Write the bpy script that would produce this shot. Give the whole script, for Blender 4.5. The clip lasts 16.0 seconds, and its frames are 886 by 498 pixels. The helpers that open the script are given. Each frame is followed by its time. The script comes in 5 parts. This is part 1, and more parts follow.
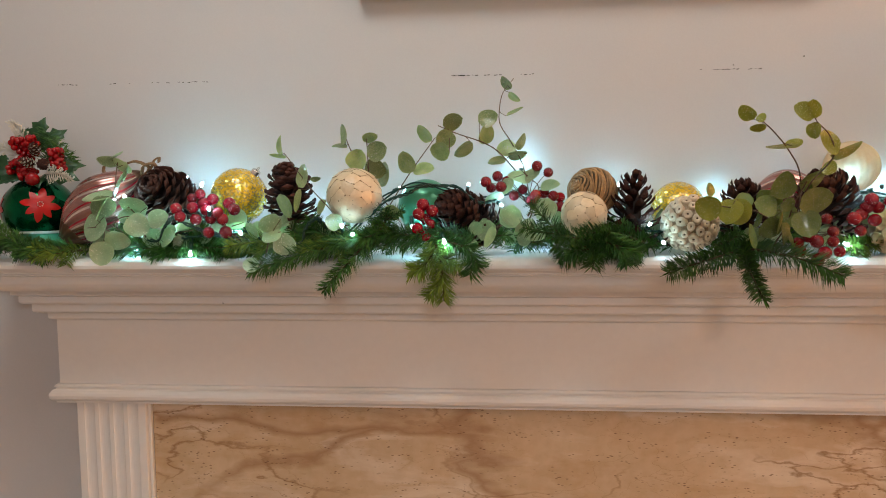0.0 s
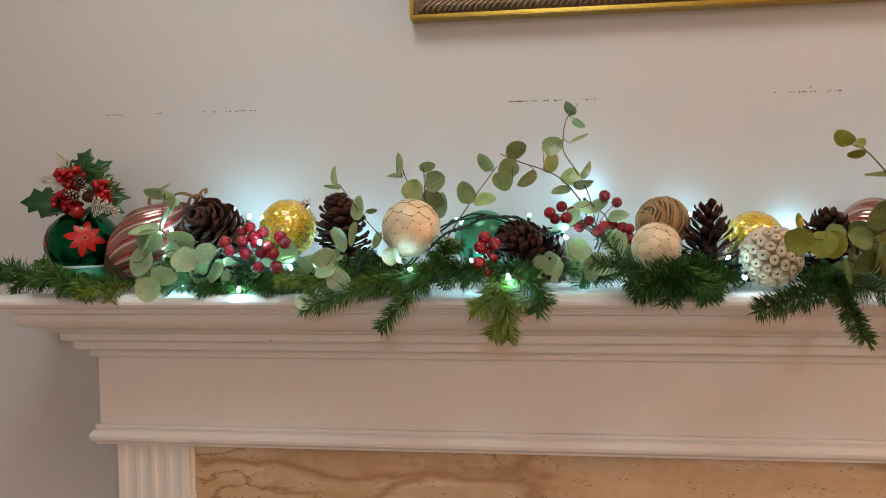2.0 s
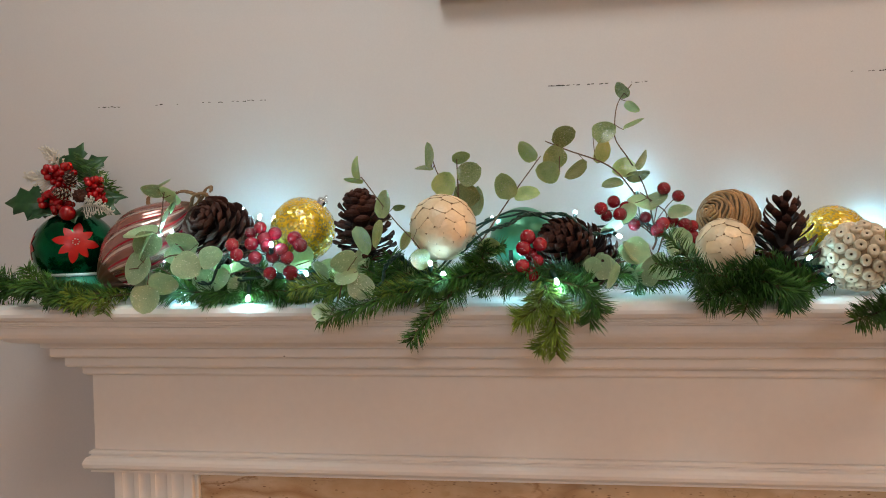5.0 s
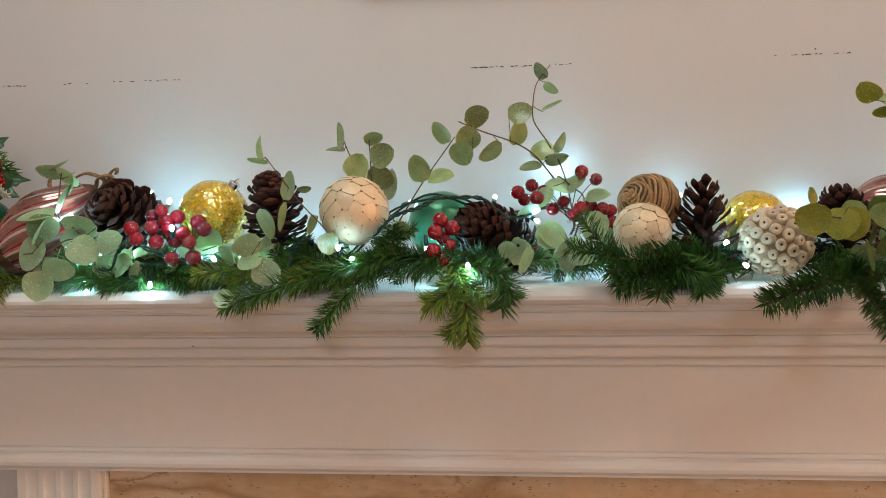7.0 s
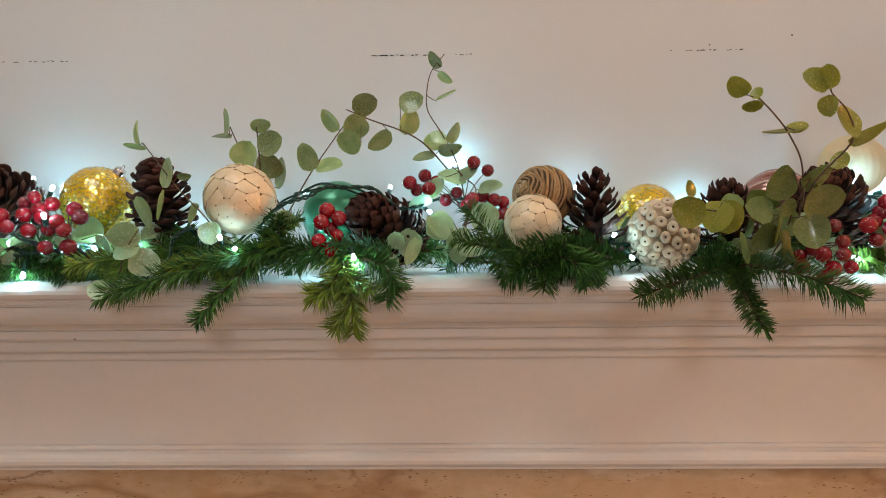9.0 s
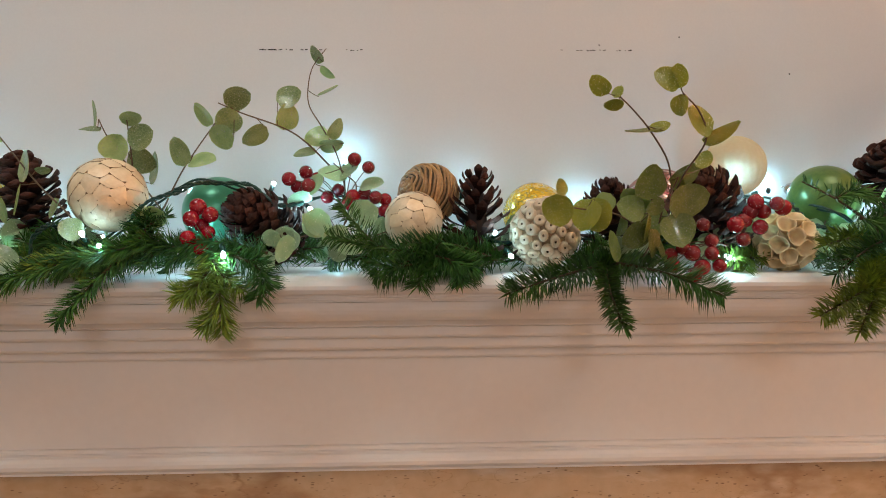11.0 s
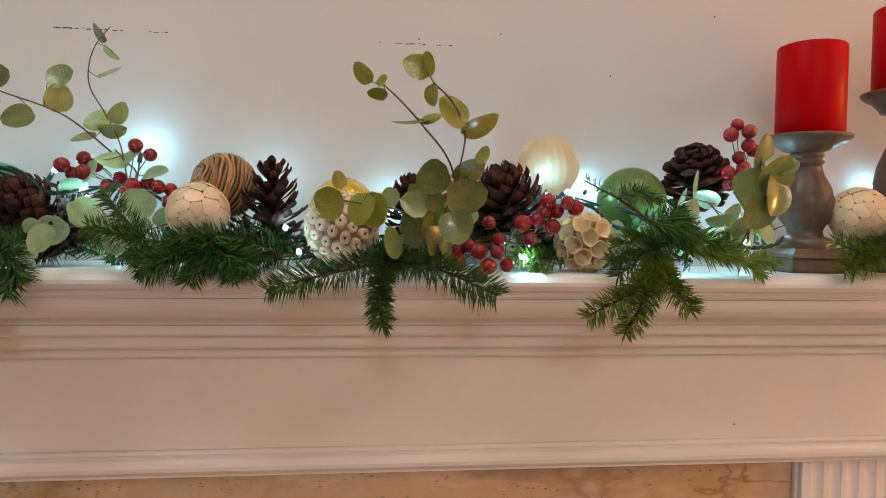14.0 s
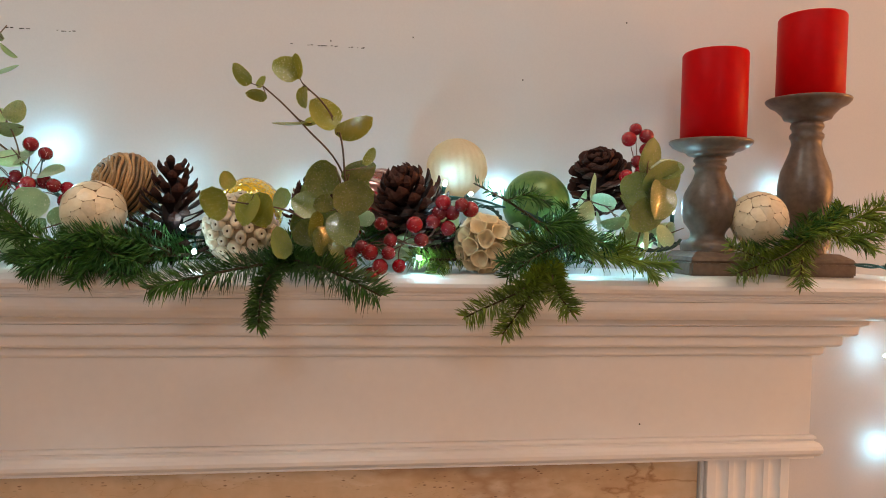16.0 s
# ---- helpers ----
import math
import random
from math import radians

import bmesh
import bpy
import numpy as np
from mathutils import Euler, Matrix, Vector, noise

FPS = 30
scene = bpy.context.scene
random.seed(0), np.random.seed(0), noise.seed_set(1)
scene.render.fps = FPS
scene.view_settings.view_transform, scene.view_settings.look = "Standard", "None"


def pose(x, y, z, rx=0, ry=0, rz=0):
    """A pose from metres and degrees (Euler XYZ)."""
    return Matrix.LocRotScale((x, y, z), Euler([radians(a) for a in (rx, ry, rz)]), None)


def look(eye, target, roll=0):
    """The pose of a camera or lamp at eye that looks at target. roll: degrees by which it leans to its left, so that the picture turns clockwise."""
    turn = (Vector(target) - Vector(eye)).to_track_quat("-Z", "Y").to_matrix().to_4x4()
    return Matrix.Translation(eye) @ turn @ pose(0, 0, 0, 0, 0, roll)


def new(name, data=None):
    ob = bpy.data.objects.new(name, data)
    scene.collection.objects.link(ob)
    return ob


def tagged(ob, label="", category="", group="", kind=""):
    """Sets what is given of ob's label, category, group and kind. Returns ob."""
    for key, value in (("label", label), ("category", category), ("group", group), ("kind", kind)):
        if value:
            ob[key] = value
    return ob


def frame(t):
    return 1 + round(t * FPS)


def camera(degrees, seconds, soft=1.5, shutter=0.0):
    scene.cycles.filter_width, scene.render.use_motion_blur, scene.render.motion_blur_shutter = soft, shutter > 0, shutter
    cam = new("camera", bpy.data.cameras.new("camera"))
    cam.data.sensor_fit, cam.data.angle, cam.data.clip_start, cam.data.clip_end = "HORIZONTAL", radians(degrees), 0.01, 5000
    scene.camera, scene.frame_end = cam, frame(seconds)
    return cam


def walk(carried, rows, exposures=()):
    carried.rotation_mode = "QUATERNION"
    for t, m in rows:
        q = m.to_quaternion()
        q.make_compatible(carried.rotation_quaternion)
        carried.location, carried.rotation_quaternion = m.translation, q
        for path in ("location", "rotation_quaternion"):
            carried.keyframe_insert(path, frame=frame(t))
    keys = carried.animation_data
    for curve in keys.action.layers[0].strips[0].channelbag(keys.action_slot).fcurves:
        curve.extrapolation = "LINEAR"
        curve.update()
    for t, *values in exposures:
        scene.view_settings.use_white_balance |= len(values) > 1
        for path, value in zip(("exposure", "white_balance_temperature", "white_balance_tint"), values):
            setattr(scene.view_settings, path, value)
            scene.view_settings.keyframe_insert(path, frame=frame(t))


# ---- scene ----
cam = camera(65.3, 16.0, soft=0.95)
PATH = [
    (0, (0.0160, 0.1074, 1.3132), (-0.1480, 2.0942, 1.1563), -0.55),
    (0.5, (-0.0020, 0.1180, 1.3180), (-0.1810, 2.1051, 1.1711), -0.62),
    (1, (-0.0150, 0.1260, 1.3196), (-0.2140, 2.1128, 1.2028), -0.78),
    (1.5, (-0.0270, 0.1388, 1.3215), (-0.2430, 2.1243, 1.2237), -0.84),
    (2, (-0.0370, 0.1569, 1.3218), (-0.2690, 2.1412, 1.2399), -0.81),
    (2.5, (-0.0570, 0.1709, 1.3219), (-0.3070, 2.1548, 1.2600), -0.97),
    (3, (-0.0780, 0.1900, 1.3213), (-0.3370, 2.1723, 1.2673), -1.05),
    (3.5, (-0.0890, 0.2114, 1.3168), (-0.3520, 2.1940, 1.2719), -1.15),
    (3.7, (-0.0930, 0.2194, 1.3174), (-0.3560, 2.2011, 1.2704), -1.25),
    (6, (-0.0570, 0.2826, 1.3030), (-0.2980, 2.2673, 1.2432), -0.99),
    (6.5, (-0.0400, 0.2899, 1.2995), (-0.2490, 2.2777, 1.2379), -1.06),
    (7, (-0.0180, 0.2953, 1.2939), (-0.1970, 2.2864, 1.2285), -1.12),
    (7.5, (0.0000, 0.3022, 1.2954), (-0.1400, 2.2954, 1.2162), -1.00),
    (8, (0.0180, 0.3053, 1.2946), (-0.0830, 2.3008, 1.2105), -0.89),
    (8.5, (0.0340, 0.3075, 1.2918), (-0.0400, 2.3042, 1.2048), -0.74),
    (11, (0.1360, 0.3190, 1.2856), (0.2040, 2.3165, 1.2007), -0.34),
    (11.5, (0.1590, 0.3214, 1.2798), (0.2620, 2.3174, 1.2027), -0.12),
    (12, (0.1840, 0.3235, 1.2789), (0.3130, 2.3177, 1.1987), 0.03),
    (12.5, (0.2120, 0.3284, 1.2793), (0.3720, 2.3198, 1.1969), 0.26),
    (13, (0.2390, 0.3297, 1.2764), (0.4240, 2.3188, 1.1968), 0.61),
    (13.5, (0.2620, 0.3328, 1.2746), (0.4740, 2.3195, 1.2019), 0.85),
    (14, (0.2950, 0.3367, 1.2759), (0.5270, 2.3221, 1.2071), 0.91),
    (14.5, (0.3230, 0.3324, 1.2796), (0.5680, 2.3164, 1.2157), 0.98),
    (15, (0.3450, 0.3212, 1.2828), (0.6020, 2.3040, 1.2218), 1.16),
    (15.5, (0.3660, 0.3205, 1.2787), (0.6320, 2.3013, 1.2166), 1.24),
    (16, (0.3840, 0.3185, 1.2775), (0.6590, 2.2986, 1.2134), 1.32),
]
walk(cam, [(t, look(eye, target, roll)) for t, eye, target, roll in PATH])

# ---- world and lights ----
scene.view_settings.exposure = 0.0
world = bpy.data.worlds.new("room_world")
scene.world = world
world.use_nodes = True
world.node_tree.nodes["Background"].inputs[0].default_value = (1.0, 0.92, 0.85, 1)
world.node_tree.nodes["Background"].inputs[1].default_value = 0.03


def lamp(name, kind, m, power, colour, size=0.1):
    data = bpy.data.lights.new(name, kind)
    data.energy, data.color = power, colour
    if kind == "AREA":
        data.shape, data.size = "DISK", size
    else:
        data.shadow_soft_size = size
    ob = new(name, data)
    ob.matrix_world = m
    return ob


# unseen fill lights under the ceiling, made up to set brightness and tint
FILL_LAMPS = [(0.2, -2.1, 27.0, (0.86, 0.92, 1.0)), (2.9, -0.6, 10.0, (0.96, 0.95, 0.94)), (0.75, 0.50, 1.7, (0.95, 0.97, 1.0)), (-0.38, 0.50, 4.6, (0.72, 0.92, 1.0))]
for lx, ly, power, tint in FILL_LAMPS:
    lamp("ceiling_fill", "AREA", look((lx, ly, 2.355), (lx, ly + 0.02, 0)), power, tint, 0.6)

WALL_Y = 1.177      # face of the chimney wall
SHELF_Z = 1.2285    # top of the mantel shelf
XL, XR, YF = -0.669, 0.969, 1.115   # frieze corners and face


# ---- materials ----
def material(name, colour, rough=0.5, metal=0.0, vary=0.12, scale=18.0, fine=160.0, bump=0.15, depth=0.001,
             second=None, random_object=0.0, random_island=0.0, coat=0.0, sheen=0.0, trans=0.0, sss=0.0):
    """Principled surface with colour and relief at two scales."""
    m = bpy.data.materials.new(name)
    m.use_nodes = True
    nt = m.node_tree
    b = nt.nodes["Principled BSDF"]
    tc = nt.nodes.new("ShaderNodeTexCoord")
    big = nt.nodes.new("ShaderNodeTexNoise")
    big.inputs["Scale"].default_value, big.inputs["Detail"].default_value = scale, 4
    small = nt.nodes.new("ShaderNodeTexNoise")
    small.inputs["Scale"].default_value, small.inputs["Detail"].default_value = fine, 3
    nt.links.new(tc.outputs["Object"], big.inputs["Vector"])
    nt.links.new(tc.outputs["Object"], small.inputs["Vector"])
    dark = second or tuple(c * (1 - vary * 2) for c in colour)
    ramp = nt.nodes.new("ShaderNodeValToRGB")
    ramp.color_ramp.elements[0].position, ramp.color_ramp.elements[1].position = 0.3, 0.7
    ramp.color_ramp.elements[0].color, ramp.color_ramp.elements[1].color = (*dark, 1), (*colour, 1)
    add = nt.nodes.new("ShaderNodeMath")
    add.operation = "MULTIPLY_ADD"
    add.inputs[1].default_value = 0.45
    half = nt.nodes.new("ShaderNodeMath")
    half.operation = "MULTIPLY"
    half.inputs[1].default_value = 0.55
    nt.links.new(big.outputs["Fac"], half.inputs[0])
    nt.links.new(small.outputs["Fac"], add.inputs[0])
    nt.links.new(half.outputs[0], add.inputs[2])
    nt.links.new(add.outputs[0], ramp.inputs["Fac"])
    out = ramp.outputs["Color"]
    if random_object or random_island:
        hsv = nt.nodes.new("ShaderNodeHueSaturation")
        if random_island:
            src = nt.nodes.new("ShaderNodeNewGeometry").outputs["Random Per Island"]
        else:
            src = nt.nodes.new("ShaderNodeObjectInfo").outputs["Random"]
        span = random_object or random_island
        r = nt.nodes.new("ShaderNodeMapRange")
        r.inputs["To Min"].default_value, r.inputs["To Max"].default_value = 1 - span, 1 + span
        nt.links.new(src, r.inputs["Value"])
        nt.links.new(r.outputs["Result"], hsv.inputs["Value"])
        nt.links.new(out, hsv.inputs["Color"])
        out = hsv.outputs["Color"]
    nt.links.new(out, b.inputs["Base Color"])
    b.inputs["Roughness"].default_value, b.inputs["Metallic"].default_value = rough, metal
    b.inputs["Coat Weight"].default_value, b.inputs["Coat Roughness"].default_value = coat, 0.08
    b.inputs["Sheen Weight"].default_value = sheen
    b.inputs["Transmission Weight"].default_value = trans
    if sss:
        b.inputs["Subsurface Weight"].default_value, b.inputs["Subsurface Scale"].default_value = sss, 0.01
        b.inputs["Subsurface Radius"].default_value = (1.0, 0.35, 0.2)
    if bump:
        bp = nt.nodes.new("ShaderNodeBump")
        bp.inputs["Strength"].default_value, bp.inputs["Distance"].default_value = bump, depth
        nt.links.new(small.outputs["Fac"], bp.inputs["Height"])
        nt.links.new(bp.outputs["Normal"], b.inputs["Normal"])
    return m


def glitter(m, colour, density=900.0, share=0.12, metal=0.8, relief=0.0002):
    """Adds scattered specks of another colour to a material."""
    nt = m.node_tree
    b = nt.nodes["Principled BSDF"]
    old = b.inputs["Base Color"].links[0].from_socket
    tc = nt.nodes.new("ShaderNodeTexCoord")
    v = nt.nodes.new("ShaderNodeTexVoronoi")
    v.inputs["Scale"].default_value = density
    nt.links.new(tc.outputs["Object"], v.inputs["Vector"])
    sep = nt.nodes.new("ShaderNodeSeparateColor")
    nt.links.new(v.outputs["Color"], sep.inputs["Color"])
    less = nt.nodes.new("ShaderNodeMath")
    less.operation = "LESS_THAN"
    less.inputs[1].default_value = share
    nt.links.new(sep.outputs["Red"], less.inputs[0])
    mix = nt.nodes.new("ShaderNodeMix")
    mix.data_type = "RGBA"
    mix.inputs["B"].default_value = (*colour, 1)
    nt.links.new(less.outputs[0], mix.inputs["Factor"])
    nt.links.new(old, mix.inputs["A"])
    nt.links.new(mix.outputs["Result"], b.inputs["Base Color"])
    mm = nt.nodes.new("ShaderNodeMath")
    mm.operation = "MULTIPLY"
    mm.inputs[1].default_value = metal
    nt.links.new(less.outputs[0], mm.inputs[0])
    nt.links.new(mm.outputs[0], b.inputs["Metallic"])
    nrm = nt.nodes.new("ShaderNodeBump")
    nrm.inputs["Strength"].default_value, nrm.inputs["Distance"].default_value = 0.6, relief
    nt.links.new(sep.outputs["Green"], nrm.inputs["Height"])
    nt.links.new(nrm.outputs["Normal"], b.inputs["Normal"])
    return m


def facets(m, density, amount):
    """Breaks the surface into small flakes that each lean their own way."""
    nt = m.node_tree
    b = nt.nodes["Principled BSDF"]
    tc = nt.nodes.new("ShaderNodeTexCoord")
    v = nt.nodes.new("ShaderNodeTexVoronoi")
    v.inputs["Scale"].default_value = density
    nt.links.new(tc.outputs["Object"], v.inputs["Vector"])
    off = nt.nodes.new("ShaderNodeVectorMath")
    off.operation = "SUBTRACT"
    off.inputs[1].default_value = (0.5, 0.5, 0.5)
    nt.links.new(v.outputs["Color"], off.inputs[0])
    lean = nt.nodes.new("ShaderNodeVectorMath")
    lean.operation = "MULTIPLY_ADD"
    lean.inputs[1].default_value = (amount, amount, amount)
    nt.links.new(off.outputs[0], lean.inputs[0])
    nt.links.new(nt.nodes.new("ShaderNodeNewGeometry").outputs["Normal"], lean.inputs[2])
    unit = nt.nodes.new("ShaderNodeVectorMath")
    unit.operation = "NORMALIZE"
    nt.links.new(lean.outputs[0], unit.inputs[0])
    nt.links.new(unit.outputs[0], b.inputs["Normal"])
    return m


def glow(name, colour, strength):
    m = bpy.data.materials.new(name)
    m.use_nodes = True
    b = m.node_tree.nodes["Principled BSDF"]
    b.inputs["Base Color"].default_value = (*colour, 1)
    b.inputs["Emission Color"].default_value = (*colour, 1)
    b.inputs["Emission Strength"].default_value = strength
    return m


def leafy(name, colour, second, through_light=0.35, rough=0.45, speck=None, veins=0.0, **k):
    """A leaf: a gloss surface mixed with light that passes through."""
    m = material(name, colour, rough, second=second, **k)
    if speck:
        glitter(m, *speck)
    nt = m.node_tree
    b = nt.nodes["Principled BSDF"]
    if veins:
        tc = nt.nodes.new("ShaderNodeTexCoord")
        net = nt.nodes.new("ShaderNodeTexVoronoi")
        net.feature = "DISTANCE_TO_EDGE"
        net.inputs["Scale"].default_value = veins
        nt.links.new(tc.outputs["Object"], net.inputs["Vector"])
        lines = nt.nodes.new("ShaderNodeMapRange")
        for name_, value in (("From Min", 0.0), ("From Max", 0.13), ("To Min", 0.25), ("To Max", 0.0)):
            lines.inputs[name_].default_value = value
        nt.links.new(net.outputs["Distance"], lines.inputs["Value"])
        pale = nt.nodes.new("ShaderNodeMix")
        pale.data_type = "RGBA"
        sock = b.inputs["Base Color"].links[0].from_socket
        nt.links.new(lines.outputs[0], pale.inputs["Factor"])
        nt.links.new(sock, pale.inputs["A"])
        pale.inputs["B"].default_value = (min(1, colour[0] * 1.35), min(1, colour[1] * 1.3), min(1, colour[2] * 1.25), 1)
        nt.links.new(pale.outputs["Result"], b.inputs["Base Color"])
    tr = nt.nodes.new("ShaderNodeBsdfTranslucent")
    mix = nt.nodes.new("ShaderNodeMixShader")
    mix.inputs["Fac"].default_value = through_light
    nt.links.new(b.inputs["Base Color"].links[0].from_socket, tr.inputs["Color"])
    nt.links.new(b.outputs[0], mix.inputs[1])
    nt.links.new(tr.outputs[0], mix.inputs[2])
    nt.links.new(mix.outputs[0], nt.nodes["Material Output"].inputs["Surface"])
    return m


def marble_material():
    """Beige marble: cloudy bands that run lengthwise, brown veins of two sizes and small pits."""
    m = material("beige_marble", (0.72, 0.55, 0.37), 0.15, vary=0.1, scale=6, fine=60, bump=0.02, second=(0.58, 0.41, 0.24), coat=0.3)
    nt = m.node_tree
    b = nt.nodes["Principled BSDF"]
    old = b.inputs["Base Color"].links[0].from_socket
    tc = nt.nodes.new("ShaderNodeTexCoord")
    stretch = nt.nodes.new("ShaderNodeMapping")
    stretch.inputs["Scale"].default_value = (0.55, 1.0, 1.5)
    stretch.inputs["Rotation"].default_value = (0, 0.18, 0)
    nt.links.new(tc.outputs["Object"], stretch.inputs["Vector"])
    warp = nt.nodes.new("ShaderNodeTexNoise")
    warp.inputs["Scale"].default_value, warp.inputs["Detail"].default_value = 8, 7
    nt.links.new(stretch.outputs["Vector"], warp.inputs["Vector"])
    shift = nt.nodes.new("ShaderNodeMix")
    shift.data_type = "RGBA"
    shift.inputs["Factor"].default_value = 0.2
    nt.links.new(stretch.outputs["Vector"], shift.inputs["A"])
    nt.links.new(warp.outputs["Color"], shift.inputs["B"])

    def blend(factor, tone):
        nonlocal old
        mix = nt.nodes.new("ShaderNodeMix")
        mix.data_type = "RGBA"
        mix.inputs["B"].default_value = (*tone, 1)
        nt.links.new(factor, mix.inputs["Factor"])
        nt.links.new(old, mix.inputs["A"])
        old = mix.outputs["Result"]

    def ranged(value, lo, hi, to_lo, to_hi):
        r = nt.nodes.new("ShaderNodeMapRange")
        for key, v in (("From Min", lo), ("From Max", hi), ("To Min", to_lo), ("To Max", to_hi)):
            r.inputs[key].default_value = v
        nt.links.new(value, r.inputs["Value"])
        return r.outputs["Result"]

    cloud = nt.nodes.new("ShaderNodeTexNoise")
    cloud.inputs["Scale"].default_value, cloud.inputs["Detail"].default_value = 14, 8
    nt.links.new(shift.outputs["Result"], cloud.inputs["Vector"])
    blend(ranged(cloud.outputs["Fac"], 0.52, 0.70, 0.0, 0.6), (0.88, 0.77, 0.63))
    blend(ranged(cloud.outputs["Fac"], 0.44, 0.3, 0.0, 0.4), (0.5, 0.29, 0.13))
    for scale, width, tone, amount in ((3.4, 0.055, (0.42, 0.25, 0.13), 0.85), (7.5, 0.022, (0.33, 0.18, 0.08), 0.8), (17, 0.010, (0.42, 0.25, 0.13), 0.5)):
        v = nt.nodes.new("ShaderNodeTexVoronoi")
        v.feature = "DISTANCE_TO_EDGE"
        v.inputs["Scale"].default_value = scale
        nt.links.new(shift.outputs["Result"], v.inputs["Vector"])
        patch = nt.nodes.new("ShaderNodeTexNoise")
        patch.inputs["Scale"].default_value = scale * 0.7
        nt.links.new(stretch.outputs["Vector"], patch.inputs["Vector"])
        fade = nt.nodes.new("ShaderNodeMath")
        fade.operation = "MULTIPLY"
        nt.links.new(ranged(v.outputs["Distance"], 0.0, width, amount, 0.0), fade.inputs[0])
        nt.links.new(ranged(patch.outputs["Fac"], 0.42, 0.56, 0.0, 1.0), fade.inputs[1])
        blend(fade.outputs[0], tone)
    pit = nt.nodes.new("ShaderNodeTexVoronoi")
    pit.inputs["Scale"].default_value = 165
    lengthwise = nt.nodes.new("ShaderNodeMapping")
    lengthwise.inputs["Scale"].default_value = (0.6, 1.0, 1.6)
    nt.links.new(tc.outputs["Object"], lengthwise.inputs["Vector"])
    nt.links.new(lengthwise.outputs["Vector"], pit.inputs["Vector"])
    where = nt.nodes.new("ShaderNodeTexNoise")
    where.inputs["Scale"].default_value = 30
    nt.links.new(stretch.outputs["Vector"], where.inputs["Vector"])
    both = nt.nodes.new("ShaderNodeMath")
    both.operation = "MULTIPLY"
    nt.links.new(ranged(pit.outputs["Distance"], 0.14, 0.26, 0.8, 0.0), both.inputs[0])
    nt.links.new(ranged(where.outputs["Fac"], 0.49, 0.58, 0.0, 1.0), both.inputs[1])
    blend(both.outputs[0], (0.2, 0.11, 0.06))
    nt.links.new(old, b.inputs["Base Color"])
    return m


WALL = material("wall_paint", (0.635, 0.625, 0.625), 0.6, vary=0.03, scale=2.2, fine=420, bump=0.12, depth=0.0006)
PAINT = material("cream_gloss_paint", (0.85, 0.825, 0.79), 0.38, vary=0.025, scale=5, fine=90, bump=0.05, depth=0.0006, coat=0.12)
CEIL = material("ceiling_paint", (0.8, 0.78, 0.75), 0.8, vary=0.03)
CARPET = material("carpet", (0.42, 0.34, 0.26), 0.95, vary=0.15, fine=600, bump=0.5)
MARBLE = marble_material()
SOOT = material("firebox_soot", (0.03, 0.028, 0.026), 0.9, vary=0.3)
CONE = material("pine_cone_scale", (0.030, 0.009, 0.007), 0.78, second=(0.012, 0.004, 0.004), scale=30, fine=320, bump=0.35, random_object=0.35)
CONE_TIP = material("pine_cone_tip", (0.085, 0.030, 0.020), 0.7, second=(0.026, 0.009, 0.006), scale=60, fine=400, bump=0.3, random_object=0.4)
for cone_mat in (CONE, CONE_TIP):
    cone_mat.node_tree.nodes["Principled BSDF"].inputs["Specular IOR Level"].default_value = 0.25
CORE = material("cone_core", (0.02, 0.010, 0.008), 0.8)
NEEDLE = material("fir_needle", (0.090, 0.210, 0.032), 0.48, second=(0.010, 0.052, 0.014), scale=24, random_island=0.45, bump=0)
NEEDLE_PALE = material("pale_fir_needle", (0.27, 0.34, 0.040), 0.48, second=(0.07, 0.15, 0.025), scale=24, random_island=0.4, bump=0)
for needle_mat in (NEEDLE, NEEDLE_PALE):
    needle_mat.node_tree.nodes["Principled BSDF"].inputs["Specular IOR Level"].default_value = 0.28
TWIG = material("twig_bark", (0.11, 0.07, 0.035), 0.8, vary=0.25, fine=300, bump=0.4)
EUC = leafy("eucalyptus_leaf", (0.53, 0.60, 0.30), (0.26, 0.38, 0.16), 0.42, 0.26, speck=((0.95, 0.97, 0.82), 1100.0, 0.035), veins=340.0, coat=0.4, scale=55, fine=90, bump=0.05, random_object=0.35)
EUC_PALE = leafy("pale_eucalyptus_leaf", (0.62, 0.72, 0.48), (0.40, 0.56, 0.34), 0.5, 0.32, speck=((0.95, 0.98, 0.86), 1100.0, 0.025), veins=340.0, coat=0.4, scale=40, fine=90, bump=0.05, random_object=0.2)
EUC_GOLD = leafy("olive_eucalyptus_leaf", (0.52, 0.49, 0.09), (0.26, 0.32, 0.06), 0.5, 0.28, speck=((0.98, 0.92, 0.60), 1900.0, 0.06), veins=340.0, coat=0.4, scale=40, fine=90, bump=0.05, random_object=0.25)
EUC_OLIVE = leafy("olive_green_eucalyptus_leaf", (0.38, 0.44, 0.15), (0.15, 0.23, 0.07), 0.35, 0.24, speck=((0.92, 0.94, 0.70), 1500.0, 0.05), veins=340.0, coat=0.5, scale=40, fine=90, bump=0.05, random_object=0.3)
STEM = material("eucalyptus_stem", (0.17, 0.10, 0.055), 0.6, vary=0.2, fine=300)
BERRY = glitter(material("red_berry", (0.37, 0.0, 0.009), 0.2, second=(0.20, 0.0, 0.006), scale=2, fine=9, coat=0.5, bump=0, random_object=0.35), (0.80, 0.30, 0.36), 14.0, 0.02, metal=0.0, relief=0.03)
BERRY_STEM = material("berry_stem", (0.16, 0.06, 0.035), 0.6, vary=0.25)
GOLD = facets(glitter(material("gold_leaf_glass", (0.86, 0.55, 0.02), 0.16, second=(0.42, 0.24, 0.006), scale=70, fine=260, bump=0, coat=0.8), (1.0, 0.80, 0.16), 420.0, 0.45, 0.7), 330.0, 0.6)
